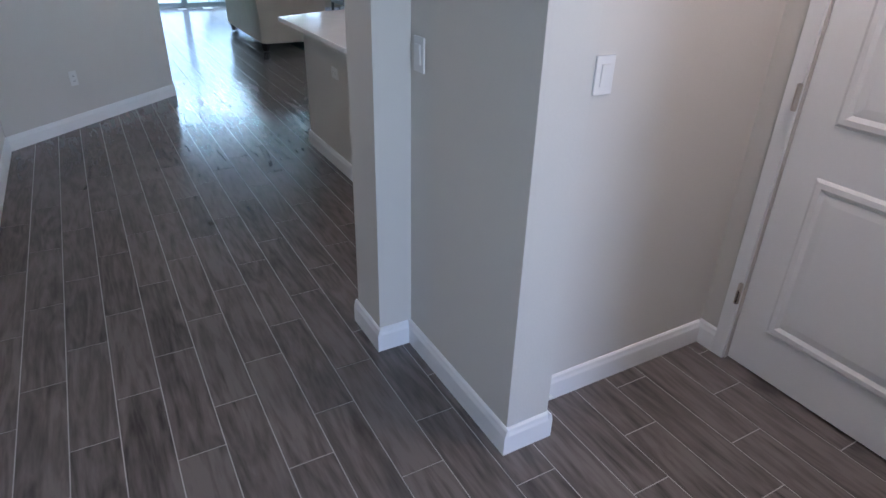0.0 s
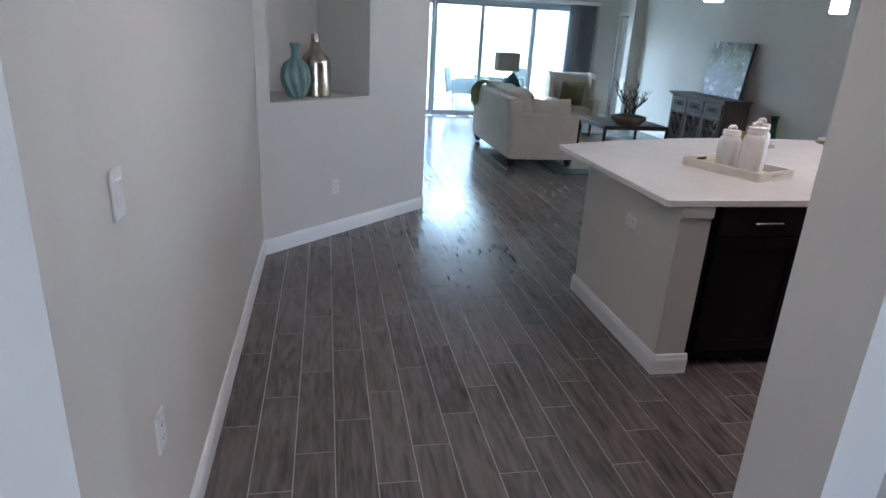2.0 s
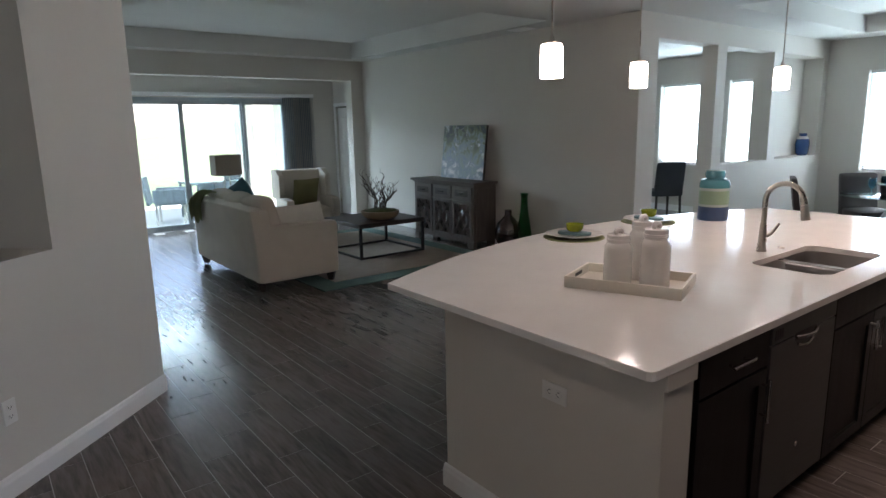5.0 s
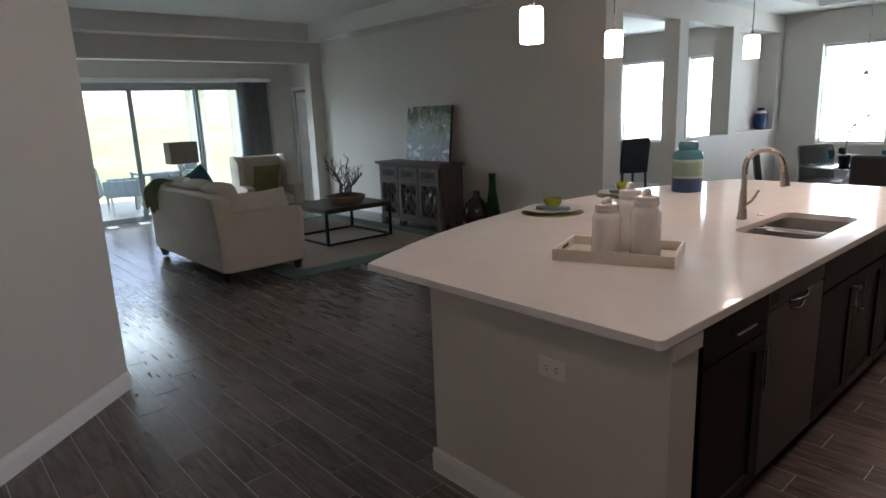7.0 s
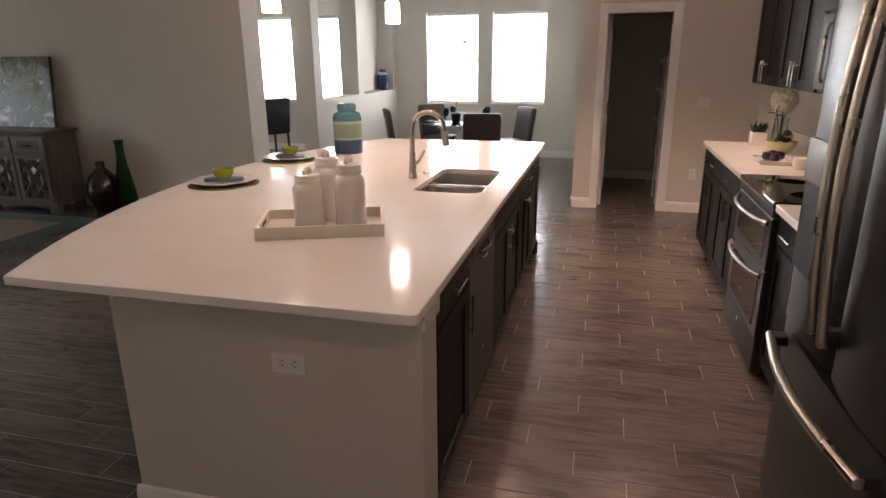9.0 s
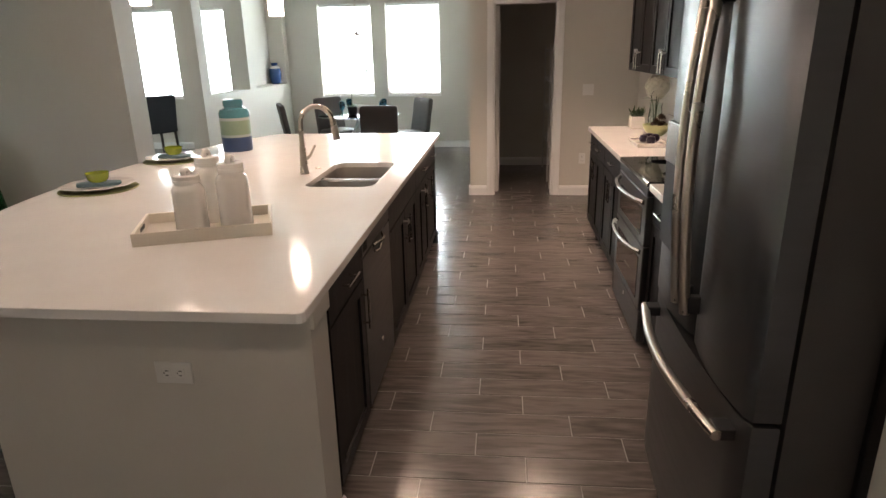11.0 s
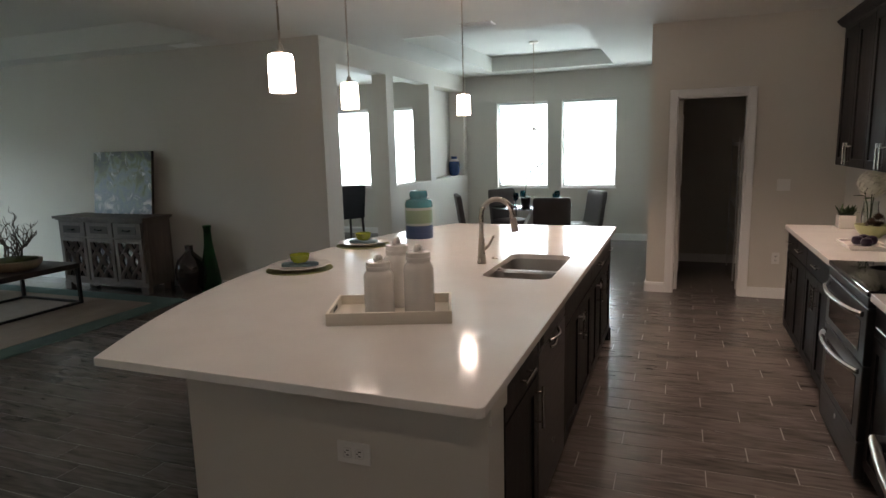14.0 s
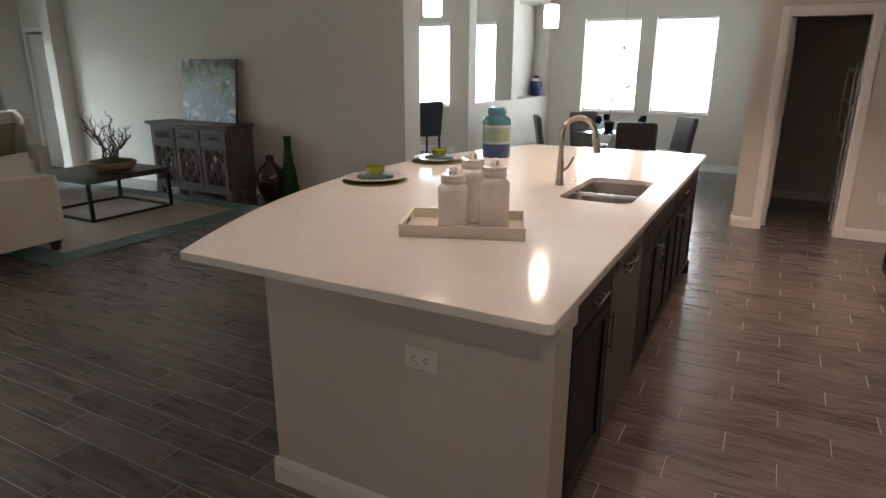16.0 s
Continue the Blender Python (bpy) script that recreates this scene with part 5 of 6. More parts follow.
for i in range(3):
    yc = (i - 1) * 0.40
    dr = part("drawer", boxes((-0.212, yc - 0.19, 0.655, -0.19, yc + 0.19, 0.825), bevel=0.004), GREYWOOD, cs)
    part("inset", boxes((-0.215, yc - 0.125, 0.69, -0.2125, yc + 0.125, 0.79)), LEGWOOD, dr)
    part("moulding", boxes((-0.217, yc - 0.13, 0.685, -0.2152, yc + 0.13, 0.697), (-0.217, yc - 0.13, 0.783, -0.2152, yc + 0.13, 0.795), bevel=0.0005), GREYWOOD, dr)
    part("pull", tube([(-0.216, yc - 0.05, 0.74), (-0.238, yc - 0.03, 0.735), (-0.24, yc + 0.03, 0.735), (-0.216, yc + 0.05, 0.74)], 0.009, 8), IRON, dr, "dark iron drawer pull", True)
    d = part("door", boxes((-0.212, yc - 0.19, 0.13, -0.19, yc - 0.145, 0.635), (-0.212, yc + 0.145, 0.13, -0.19, yc + 0.19, 0.635),
                           (-0.212, yc - 0.145, 0.13, -0.19, yc + 0.145, 0.17), (-0.212, yc - 0.145, 0.595, -0.19, yc + 0.145, 0.635), bevel=0.003), GREYWOOD, cs)
    part("mirror", boxes((-0.194, yc - 0.144, 0.171, -0.1905, yc + 0.144, 0.594)), MIRROR, d, "aged dark mirror backing")
    # interlaced ogee lattice
    for s in (-1, 1):
        pts = [(-0.203, yc + s * (0.135 - 0.115 * (0.5 - 0.5 * math.cos(2 * math.pi * k / 20)) ** 1.0), 0.175 + 0.415 * k / 20) for k in range(21)]
        part("lattice", tube(pts, 0.025, 4), GREYWOOD, d)
        pts = [(-0.203, yc + s * (0.015 + 0.115 * (0.5 - 0.5 * math.cos(2 * math.pi * k / 20))), 0.175 + 0.415 * k / 20) for k in range(21)]
        part("lattice", tube(pts, 0.025, 4), GREYWOOD, d)
    bm = prism([(-0.042, 0), (0, -0.06), (0.042, 0), (0, 0.06)], -0.006, 0.006)
    part("diamond", moved(bm, pose(-0.206, yc, 0.383, 90, 0, 90)), GREYWOOD, d)
part("side_panel", boxes((-0.15, -W2 - 0.008, 0.15, 0.16, -W2 - 0.0005, 0.80), bevel=0.002), GREYWOOD, cs)

# abstract canvas leaning on the wall
CANVAS = mat("abstract_canvas", (0.3, 0.3, 0.3), 0.35, vary=0.1, scale=5, fine=80, bump=0.05)
ct_, nl = CANVAS.node_tree, CANVAS.node_tree.links
tc = ct_.nodes.new("ShaderNodeTexCoord")
n1, n2, n3 = ct_.nodes.new("ShaderNodeTexNoise"), ct_.nodes.new("ShaderNodeTexNoise"), ct_.nodes.new("ShaderNodeSeparateXYZ")
n1.inputs["Scale"].default_value, n1.inputs["Detail"].default_value, n1.inputs["Distortion"].default_value = 7.0, 6, 1.4
n2.inputs["Scale"].default_value, n2.inputs["Detail"].default_value, n2.inputs["Distortion"].default_value = 8.0, 4, 1.2
nl.new(tc.outputs["Object"], n1.inputs["Vector"])
nl.new(tc.outputs["Object"], n2.inputs["Vector"])
nl.new(tc.outputs["Object"], n3.inputs[0])
grad = ct_.nodes.new("ShaderNodeMath")
grad.operation = "MULTIPLY_ADD"
grad.inputs[1].default_value = -0.55
nl.new(n3.outputs["Z"], grad.inputs[0])
nl.new(n1.outputs[0], grad.inputs[2])
rp = ct_.nodes.new("ShaderNodeValToRGB")
cr = rp.color_ramp
cr.elements[0].position, cr.elements[0].color = 0.02, (0.03, 0.05, 0.05, 1)
cr.elements[1].position, cr.elements[1].color = 0.62, (0.50, 0.52, 0.58, 1)
for pos, col in ((0.16, (0.11, 0.14, 0.07, 1)), (0.28, (0.20, 0.27, 0.26, 1)), (0.42, (0.13, 0.19, 0.26, 1))):
    e_ = cr.elements.new(pos)
    e_.color = col
nl.new(grad.outputs[0], rp.inputs[0])
r2 = ct_.nodes.new("ShaderNodeValToRGB")
r2.color_ramp.elements[0].position, r2.color_ramp.elements[1].position = 0.60, 0.68
r2.color_ramp.elements[0].color, r2.color_ramp.elements[1].color = (0, 0, 0, 1), (1, 1, 1, 1)
nl.new(n2.outputs[0], r2.inputs[0])
mxc = ct_.nodes.new("ShaderNodeMix")
mxc.data_type = "RGBA"
mxc.inputs["B"].default_value = (0.62, 0.64, 0.66, 1)
nl.new(r2.outputs[0], mxc.inputs["Factor"])
nl.new(rp.outputs[0], mxc.inputs["A"])
nl.new(mxc.outputs["Result"], ct_.nodes["Principled BSDF"].inputs["Base Color"])
pic = thing("canvas_painting", "abstract blue-green canvas leaning on the console", "painting")
pic.matrix_basis = pose(5.34, 9.13, 0.893, 0, 6.5, 0)
part("canvas", boxes((-0.0175, -0.46, 0, -0.0165, 0.46, 0.745)), CANVAS, pic)
part("stretcher", boxes((-0.0165, -0.46, 0, 0.02, 0.46, 0.745)), DARKWOOD, pic, "dark canvas edge")

GREENGLASS = glass_material("green_glass", (0.05, 0.42, 0.16), 0.08)
BROWNGLASS = mat("brown_glaze", (0.020, 0.010, 0.008), 0.12, vary=0.2, bump=0.0, coat=0.5)
v1 = thing("floor_vase", "dark brown glossy bottle vase standing on the floor", "vase", (5.30, 8.14, 0))
part("body", lathe([(0.09, 0), (0.11, 0.02), (0.165, 0.16), (0.175, 0.26), (0.14, 0.38), (0.06, 0.46), (0.045, 0.48), (0.045, 0.54), (0.05, 0.545), (0.03, 0.54)], 32), BROWNGLASS, v1, smooth=True)
v2 = thing("floor_vase", "tall emerald green glass bottle vase standing on the floor", "vase", (5.35, 7.90, 0))
part("body", lathe([(0.10, 0), (0.115, 0.02), (0.115, 0.12), (0.085, 0.34), (0.05, 0.55), (0.04, 0.72), (0.052, 0.775), (0.046, 0.775), (0.034, 0.72), (0.044, 0.55), (0.078, 0.34), (0.105, 0.12), (0.1, 0.03), (0.02, 0.03)], 32), GREENGLASS, v2, smooth=True)

# wing chair
wc = thing("wing_chair", "beige upholstered wing chair facing the sofa group", "armchair", (3.90, 11.15, 0.0), -8)
part("seat", cushion(-0.30, -0.36, 0.20, 0.30, 0.30, 0.46, 0.03), LINEN, wc, smooth=True)
bm = cushion(-0.36, 0.20, 0.22, 0.36, 0.36, 1.0, 0.012, 13, 22.0)
for v in bm.verts:
    v.co.y += 0.14 * max(0, v.co.z - 0.3)
part("backrest", bm, LINEN, wc, smooth=True)
for s in (-1, 1):
    part("arm", cushion(s * 0.35 - 0.06, -0.36, 0.20, s * 0.35 + 0.06, 0.28, 0.60, 0.012, 13, 18.0), LINEN, wc, smooth=True)
    bm = cushion(s * 0.36 - 0.045, 0.02, 0.58, s * 0.36 + 0.045, 0.46, 1.015, 0.008, 13, 18.0)
    for v in bm.verts:
        if v.co.y < 0.2:
            v.co.z -= 0.5 * (0.2 - v.co.y) * max(0, v.co.z - 0.6) / 0.45
    part("wing", bm, LINEN, wc, smooth=True)
    for y in (-0.30, 0.28):
        part("leg", tube([(s * 0.30, y, 0.21), (s * 0.30, y, 0.0)], [0.026, 0.016], 8), LEGWOOD, wc)
throw_pillow("throw_pillow", "olive green pillow on the wing chair", pose(3.91, 11.25, 0.47, 14, 0, 8), GREENPILLOW, 0.46, 0.42, 0.16)

# lamp on a side table
LAMPSHADE = mat("lamp_shade", (0.26, 0.23, 0.20), 0.9, vary=0.08, fine=300, bump=0.05)
et = thing("side_table", "small dark side table behind the sofa end", "side table", (2.64, 10.95, 0))
part("top", lathe([(0.26, 0.56), (0.27, 0.565), (0.27, 0.585), (0.26, 0.59)], 32), DARKWOOD, et, smooth=True)
part("stem", lathe([(0.18, 0), (0.18, 0.02), (0.03, 0.05), (0.025, 0.3), (0.03, 0.56)], 24), DARKWOOD, et, smooth=True)
lp = thing("table_lamp", "table lamp with a grey-beige drum shade, unlit", "lamp", (2.64, 10.95, 0.59))
part("base", boxes((-0.08, -0.06, 0, 0.08, 0.06, 0.02), bevel=0.003), STEEL, lp)
for x in (-0.045, 0.045):
    part("stem", tube([(x, 0, 0.02), (x * 0.8, 0, 0.42)], 0.007, 8), STEEL, lp, smooth=True)
part("finial", tube([(0, 0, 0.40), (0, 0, 0.735)], 0.005, 8), STEEL, lp, smooth=True)
bm = boxes((-0.18, -0.12, 0.43, 0.18, 0.12, 0.71), bevel=0.01)
part("shade", bm, LAMPSHADE, lp, "rectangular grey-beige shade")

# ---- vases in the hall niche ----
TEALCER = mat("teal_ceramic", (0.15, 0.25, 0.23), 0.3, vary=0.15, scale=12, bump=0.0, coat=0.3)
MERCURY = mat("mercury_glass", (0.46, 0.40, 0.32), 0.18, metal=0.95, vary=0.55, scale=18, fine=90, bump=0.03)


def in_niche(u, v):
    p = dm @ Vector((u, v, 1.068))
    return p.x, p.y, p.z


a_ = thing("ribbed_vase", "pale teal ceramic vase with twisted ribs in the niche", "vase", in_niche(0.465, 0.15))
prof = [(0.04, 0), (0.062, 0.02)] + [(0.058 + 0.042 * math.sin(math.pi * min(1, k / 12) * 0.93), 0.02 + 0.25 * k / 12) for k in range(1, 12)] + [(0.046, 0.275), (0.030, 0.295), (0.028, 0.335), (0.038, 0.37), (0.042, 0.385), (0.034, 0.385), (0.024, 0.34)]
part("body", lathe(prof, 72, ripple=lambda a, k: 1 + (0.11 * math.sin(9 * a + 4.5 * math.sin(3.2 * k)) if 0.05 < k < 0.66 else 0)), TEALCER, a_, smooth=True)
b_ = thing("mercury_bottle", "silver-bronze mercury glass bottle vase in the niche", "vase", in_niche(0.69, 0.19))
part("body", lathe([(0.105, 0), (0.112, 0.008), (0.113, 0.25), (0.108, 0.275), (0.085, 0.305), (0.05, 0.34), (0.034, 0.375), (0.030, 0.41), (0.031, 0.45), (0.026, 0.45), (0.022, 0.40)], 40), MERCURY, b_, smooth=True)

# ---- dining space ----
TAUPE = mat("taupe_leather", (0.058, 0.050, 0.050), 0.5, vary=0.15, scale=5, fine=150, bump=0.02)
TGLASS = glass_material("table_glass", (0.55, 0.72, 0.70))
TGLASS.node_tree.nodes["Principled BSDF"].inputs["IOR"].default_value = 1.18
dch = thing("dining_chair", "dark taupe upholstered parsons dining chair at the glass table", "chair", (7.55, 4.62, 0), -95, group="dining chairs")
part("seat", cushion(-0.23, -0.23, 0.38, 0.23, 0.22, 0.49, 0.015, 5), TAUPE, dch, smooth=True)
bm = cushion(-0.235, 0.17, 0.36, 0.235, 0.24, 0.93, 0.008, 9, 16.0)
for v in bm.verts:
    v.co.y += 0.16 * max(0, v.co.z - 0.45) - 0.10 * v.co.x ** 2
part("backrest", bm, TAUPE, dch, smooth=True)
for x in (-0.19, 0.19):
    for y in (-0.19, 0.19):
        part("leg", tube([(x, y, 0.40), (x, y * 1.08, 0)], [0.022, 0.014], 6), LEGWOOD, dch)
copy_thing(dch, pose(7.98, 5.50, 0, 0, 0, 25))
copy_thing(dch, pose(8.82, 5.22, 0, 0, 0, -40))
copy_thing(dch, pose(8.48, 4.16, 0, 0, 0, 215))
# the first chair's back is turned to the kitchen
dch.matrix_basis = pose(7.72, 4.40, 0, 0, 0, 100)
dt = thing("dining_table", "round glass dining table on crossed white legs", "dining table", (8.25, 4.78, 0))
part("top", lathe([(0.54, 0.735), (0.55, 0.737), (0.55, 0.745), (0.54, 0.747)], 48), TGLASS, dt, smooth=True)
for i in range(4):
    a = radians(45 + 90 * i)
    part("leg", moved(boxes((-0.02, -0.035, 0.0, 0.02, 0.035, 0.86)), pose(0.38 * math.cos(a), 0.38 * math.sin(a), 0, 0, 0, math.degrees(a)) @ pose(0, 0, 0, 0, -30, 0)), TRIM, dt)
BLUEGLASS = glass_material("blue_glass", (0.10, 0.35, 0.45))
for i, (x, y) in enumerate(((8.0, 4.95), (8.35, 4.45), (7.95, 4.40), (8.40, 4.95))):
    gl = thing("water_goblet", "blue glass water goblet on the dining table", "glass", (x, y, 0.747), group="goblets")
    part("goblet", lathe([(0.035, 0), (0.036, 0.004), (0.006, 0.012), (0.006, 0.08), (0.035, 0.11), (0.042, 0.16), (0.036, 0.20), (0.033, 0.20), (0.038, 0.16), (0.01, 0.10)], 20), BLUEGLASS, gl, smooth=True)
orc = thing("orchid", "dark orchid stem in a black pot on the dining table", "plant", (8.2, 4.86, 0.747))
part("pot", lathe([(0.05, 0), (0.055, 0.005), (0.07, 0.11), (0.064, 0.11), (0.03, 0.03)], 20), BLACKPLASTIC, orc, smooth=True)
st_ = [(0, 0, 0.08), (0.01, 0.0, 0.25), (0.02, -0.02, 0.40), (0.04, -0.10, 0.52), (0.05, -0.22, 0.58)]
part("stem", tube(st_, 0.005, 6), LEAF, orc, smooth=True)
bm = bmesh.new()
for k in range(6):
    a = k * 1.05
    leaf_mesh(bm, (0, 0, 0.10), (0.16 * math.cos(a), 0.16 * math.sin(a), 0.17), 0.025, 0.04)
part("leaves", bm, LEAF, orc)
ORCHID = mat("orchid_petal", (0.10, 0.05, 0.09), 0.6, vary=0.2)
for px, py, pz in ((0.03, -0.05, 0.47), (0.045, -0.11, 0.53), (0.05, -0.17, 0.56), (0.05, -0.225, 0.585), (0.02, -0.01, 0.40)):
    bm = bmesh.new()
    for k in range(5):
        a = k * 1.2566
        leaf_mesh(bm, (px, py, pz), (px - 0.01, py + 0.048 * math.cos(a), pz + 0.048 * math.sin(a)), 0.024)
    part("bloom", bm, ORCHID, orc)
chd = thing("chandelier", "slim nickel chandelier hanging from the dining tray ceiling", "chandelier", (8.45, 4.80, CEIL + 0.22))
part("canopy", lathe([(0.07, 0), (0.07, -0.012), (0.03, -0.03)], 24), NICKEL, chd, smooth=True)
part("chain", tube([(0, 0, -0.03), (0, 0, -1.15)], 0.006, 6), NICKEL, chd)
part("hub", lathe([(0.01, -1.20), (0.03, -1.175), (0.012, -1.15)], 16), NICKEL, chd, smooth=True)
for i in range(5):
    a = 2 * math.pi * i / 5
    c_, s_ = math.cos(a), math.sin(a)
    arm = part("arm", tube([(0.02 * c_, 0.02 * s_, -1.175), (0.07 * c_, 0.07 * s_, -1.195), (0.12 * c_, 0.12 * s_, -1.175)], 0.006, 6), NICKEL, chd, smooth=True)
    part("shade", lathe([(0.01, 0), (0.018, 0.01), (0.022, 0.045), (0.020, 0.045), (0.014, 0.01)], 12, (0.12 * c_, 0.12 * s_, -1.175)), GLASS, arm, smooth=True)
BLUECER = mat("blue_ceramic", (0.015, 0.05, 0.16), 0.25, vary=0.15, bump=0.0, coat=0.3)
nv = thing("niche_vase", "cobalt blue ceramic vase in the dining niche", "vase", (9.93, 6.53, 1.09))
part("body", lathe([(0.06, 0), (0.085, 0.02), (0.10, 0.16), (0.09, 0.24), (0.055, 0.28), (0.05, 0.31), (0.058, 0.33), (0.045, 0.32)], 28), BLUECER, nv, smooth=True)
part("neck_band", lathe([(0.088, 0.245), (0.09, 0.25), (0.058, 0.285)], 28), CERAMIC, nv, smooth=True)

# tall stool in the den
NAVYCLOTH = mat("navy_upholstery", (0.022, 0.026, 0.034), 0.8, vary=0.15, fine=200, bump=0.04)
dk = thing("bar_stool", "dark upholstered bar stool with a low back", "stool", (7.50, 7.32, 0), 150)
part("seat", cushion(-0.21, -0.21, 0.62, 0.21, 0.20, 0.70, 0.012, 7, 14.0), NAVYCLOTH, dk, smooth=True)
bm = cushion(-0.20, 0.14, 0.66, 0.20, 0.20, 1.09, 0.010, 9, 14.0)
for v in bm.verts:
    v.co.y += 0.14 * max(0, v.co.z - 0.7) - 0.12 * v.co.x ** 2
part("backrest", bm, NAVYCLOTH, dk, smooth=True)
for x in (-0.17, 0.17):
    for y in (-0.17, 0.17):
        part("leg", tube([(x, y, 0.63), (x * 1.12, y * 1.15, 0)], [0.018, 0.013], 6), LEGWOOD, dk)
for y in (-0.18, 0.18):
    part("footrest", tube([(-0.178, y, 0.25), (0.178, y, 0.25)], 0.010, 6), LEGWOOD, dk)

# ---- outside ----
GRASS = mat("lawn_grass", (0.17, 0.25, 0.11), 0.9, vary=0.35, scale=0.35, fine=14, bump=0.1)
CONCRETE = mat("patio_concrete", (0.58, 0.57, 0.55), 0.85, vary=0.08, scale=2, fine=60, bump=0.03)
STUCCO = mat("stucco", (0.78, 0.76, 0.70), 0.9, vary=0.05, scale=4, fine=120, bump=0.08)
HEDGE = mat("hedge_leaves", (0.05, 0.10, 0.03), 0.8, vary=0.4, scale=3, fine=20, bump=0.1)
bm = bmesh.new()
n = 60
vv = {}
for i in range(n + 1):
    for j in range(n + 1):
        x, y = -300 + 600 * i / n, -300 + 600 * j / n
        z = -0.14
        if y > 24:
            z += 2.4 * (1 - math.exp(-(y - 24) / 16)) + 0.25 * math.sin(x * 0.12)
        vv[i, j] = bm.verts.new((x, y, z))
for i in range(n):
    for j in range(n):
        bm.faces.new((vv[i, j], vv[i + 1, j], vv[i + 1, j + 1], vv[i, j + 1]))
tagged(part("ground", bm, GRASS, smooth=True), "bright green lawn rising to a low bank", "lawn", kind="structure")
tagged(part("pavement", boxes((-1.0, 13.28, -0.135, 5.6, 17.2, -0.02)), CONCRETE), "pale concrete patio slab", "patio", kind="structure")
structure("patio_roof", boxes((-1.0, 13.28, 2.68, 5.6, 17.2, 2.9)), STUCCO, "white covered patio ceiling", "roof")
structure("patio_wall", boxes((5.15, 13.28, -0.13, 5.35, 15.2, 2.68), (5.0, 16.9, -0.13, 5.35, 17.2, 2.68)), STUCCO, "cream stucco patio wall and column", "wall")
# dark wicker lifted to blue-grey: the outdoor glare's haze is in the colour
WICKER = mat("glare_washed_wicker", (0.16, 0.19, 0.22), 0.7, vary=0.3, scale=20, fine=90, bump=0.1)
pc = thing("patio_chair", "wicker patio armchair paled by outdoor glare, on the concrete", "chair", (2.70, 14.25, -0.02), 70, group="patio chairs")
part("seat", boxes((-0.27, -0.27, 0.36, 0.27, 0.25, 0.43), bevel=0.01), WICKER, pc)
part("backrest", moved(boxes((-0.27, 0.22, 0.40, 0.27, 0.27, 0.90), bevel=0.01), pose(0, 0.06, 0, -8, 0, 0)), WICKER, pc)
for s in (-1, 1):
    part("arm", boxes((s * 0.27 - 0.03, -0.27, 0.40, s * 0.27 + 0.03, 0.27, 0.64), bevel=0.01), WICKER, pc)
    for y in (-0.23, 0.23):
        part("leg", boxes((s * 0.24 - 0.02, y - 0.02, 0, s * 0.24 + 0.02, y + 0.02, 0.37)), STEEL, pc)
copy_thing(pc, pose(3.9, 15.4, -0.02, 0, 0, -70))
pt = thing("patio_table", "glass-topped patio table with a dark frame", "table", (3.5, 14.6, -0.02))
part("top", boxes((-0.5, -0.4, 0.70, 0.5, 0.4, 0.72), bevel=0.004), TGLASS, pt)
part("frame", boxes((-0.47, -0.37, 0.66, 0.47, -0.34, 0.699), (-0.47, 0.34, 0.66, 0.47, 0.37, 0.699), (-0.47, -0.34, 0.66, -0.44, 0.34, 0.699), (0.44, -0.34, 0.66, 0.47, 0.34, 0.699)), WICKER, pt)
for x in (-0.44, 0.44):
    for y in (-0.34, 0.34):
        part("leg", boxes((x - 0.02, y - 0.02, 0, x + 0.02, y + 0.02, 0.66)), WICKER, pt)
random.seed(5)
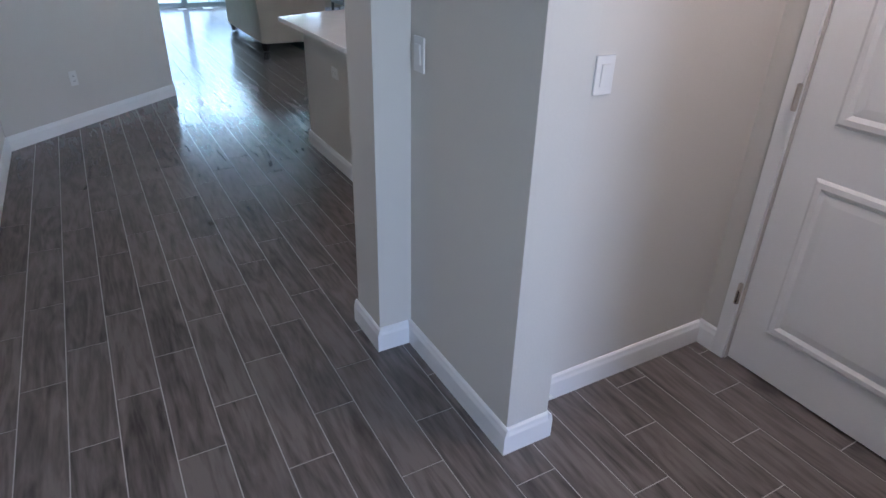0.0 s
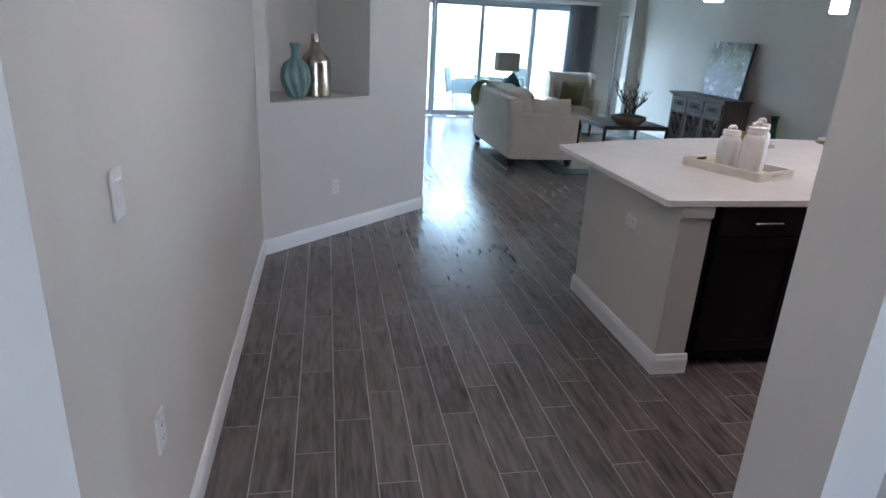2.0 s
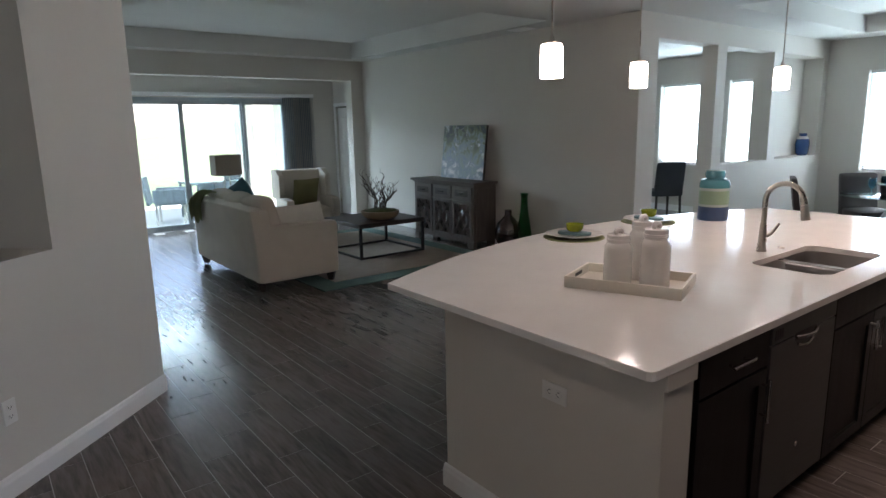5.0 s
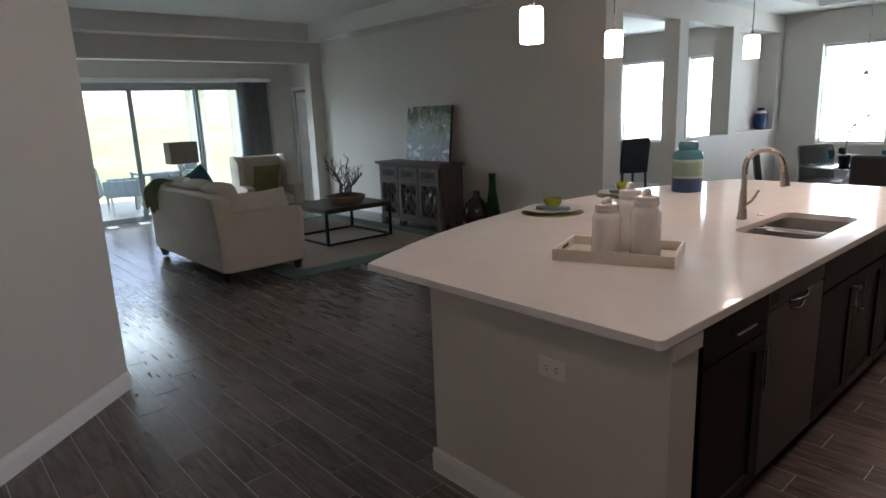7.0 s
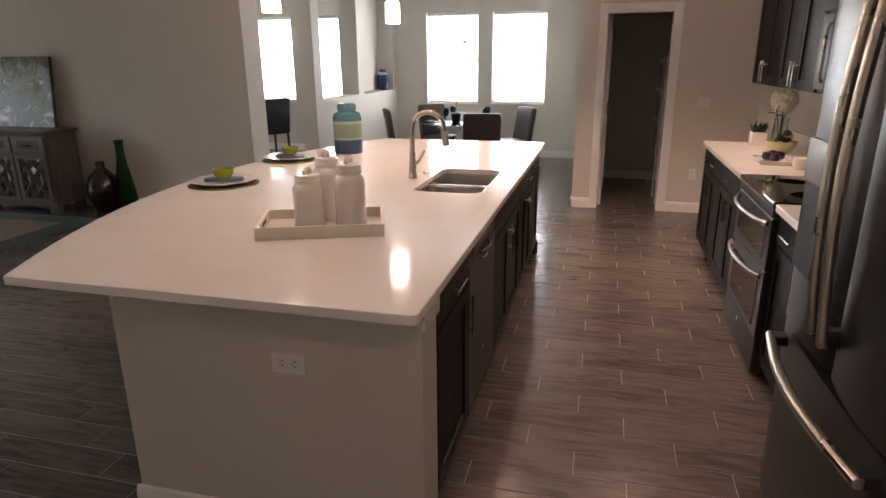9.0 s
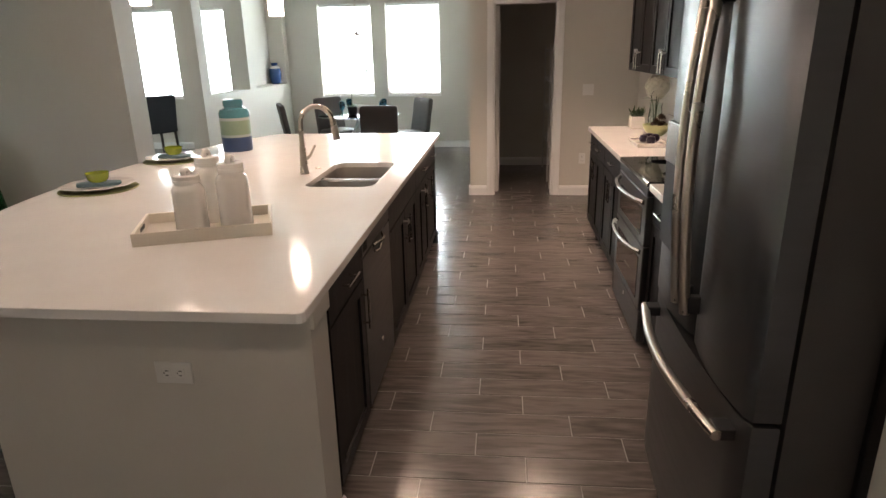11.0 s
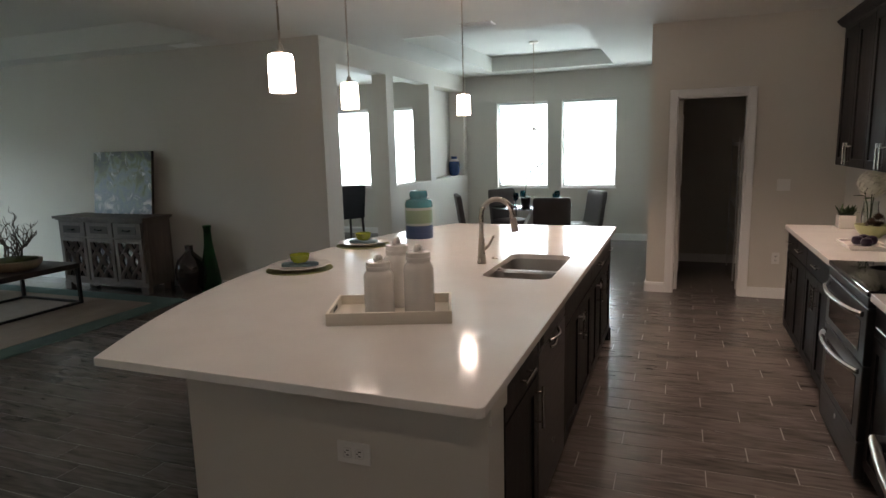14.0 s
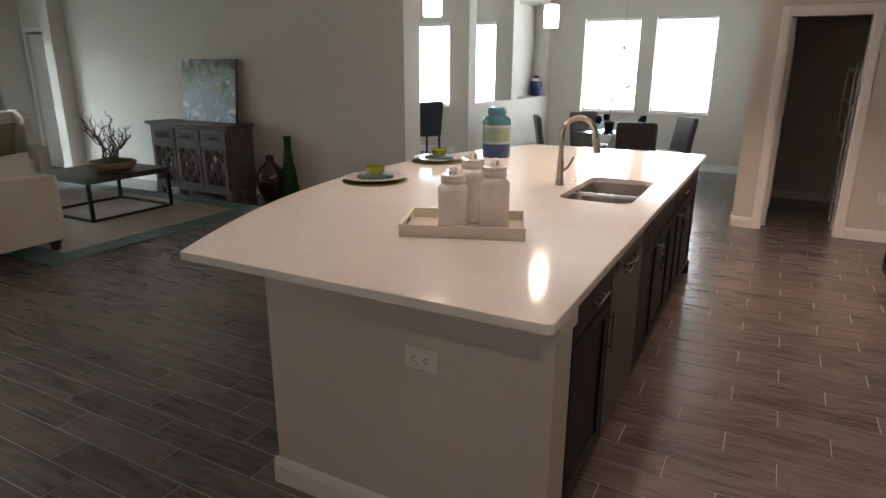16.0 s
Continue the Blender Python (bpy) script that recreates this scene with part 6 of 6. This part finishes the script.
for k in range(4):
    hd = thing("hedge_shrub", "rounded green shrub on the bank", "shrub", (-9 + k * 3.1, 47 + k % 2, 1.6), group="shrubs on the bank")
    bm = bmesh.new()
    for i in range(420):
        q = Vector((random.gauss(0, 1), random.gauss(0, 0.7), abs(random.gauss(0, 0.8)))).normalized() * random.uniform(0.6, 1.2) * (1.1 + 0.3 * random.random())
        s = random.uniform(0.08, 0.16)
        t = Vector((random.uniform(-1, 1), random.uniform(-1, 1), random.uniform(-1, 1))).normalized()
        u = t.cross(Vector((0.2, 0.3, 0.9))).normalized()
        bm.faces.new([bm.verts.new(q + t * s), bm.verts.new(q + u * s), bm.verts.new(q - t * s), bm.verts.new(q - u * s)])
    part("leaves", bm, HEDGE, hd)

# ---- floor planks, last ----
PX, PL, GAP = 0.155, 0.61, 0.0042


def plank_mesh(bm, cx, cy, w, l):
    x0, x1, y0, y1 = cx - w / 2, cx + w / 2, cy - l / 2, cy + l / 2
    c = 0.0009
    a = [bm.verts.new(p) for p in ((x0, y0, -0.003), (x1, y0, -0.003), (x1, y1, -0.003), (x0, y1, -0.003))]
    m = [bm.verts.new(p) for p in ((x0, y0, -c), (x1, y0, -c), (x1, y1, -c), (x0, y1, -c))]
    t = [bm.verts.new(p) for p in ((x0 + c, y0 + c, 0), (x1 - c, y0 + c, 0), (x1 - c, y1 - c, 0), (x0 + c, y1 - c, 0))]
    for lo_, hi_ in ((a, m), (m, t)):
        for i in range(4):
            bm.faces.new((lo_[i], lo_[(i + 1) % 4], hi_[(i + 1) % 4], hi_[i]))
    bm.faces.new(t)


bm = bmesh.new()
plank_mesh(bm, 0, 0, PX - GAP, PL - GAP)
finish(bm)
plank_data = bpy.data.meshes.new("plank")
bm.to_mesh(plank_data)
bm.free()
plank_data.materials.append(PLANK)
rest = bmesh.new()
made = 0
for i in range(-14, 69):
    cx = -0.013 + PX * i
    if cx > 10.15:
        continue
    for j in range(-10, 24):
        cy = 3.318 + PL * j + PL / 2 + PL / 3 * (i % 3)
        if not (-2.6 < cy < 13.1) or cx < -1.05:
            continue
        near = (-0.72 < cx < 1.36 and 0.6 < cy < 7.9) or (1.36 < cx < 5.2 and 1.9 < cy < 3.5)
        if near and made < 300:
            made += 1
            ob = new("plank", plank_data)
            ob.parent = floor_ob
            ob.location = (cx, cy, 0)
        else:
            plank_mesh(rest, cx, cy, PX - GAP, PL - GAP)
tagged(part("planks", rest, PLANK_REST, floor_ob), kind="stuff")
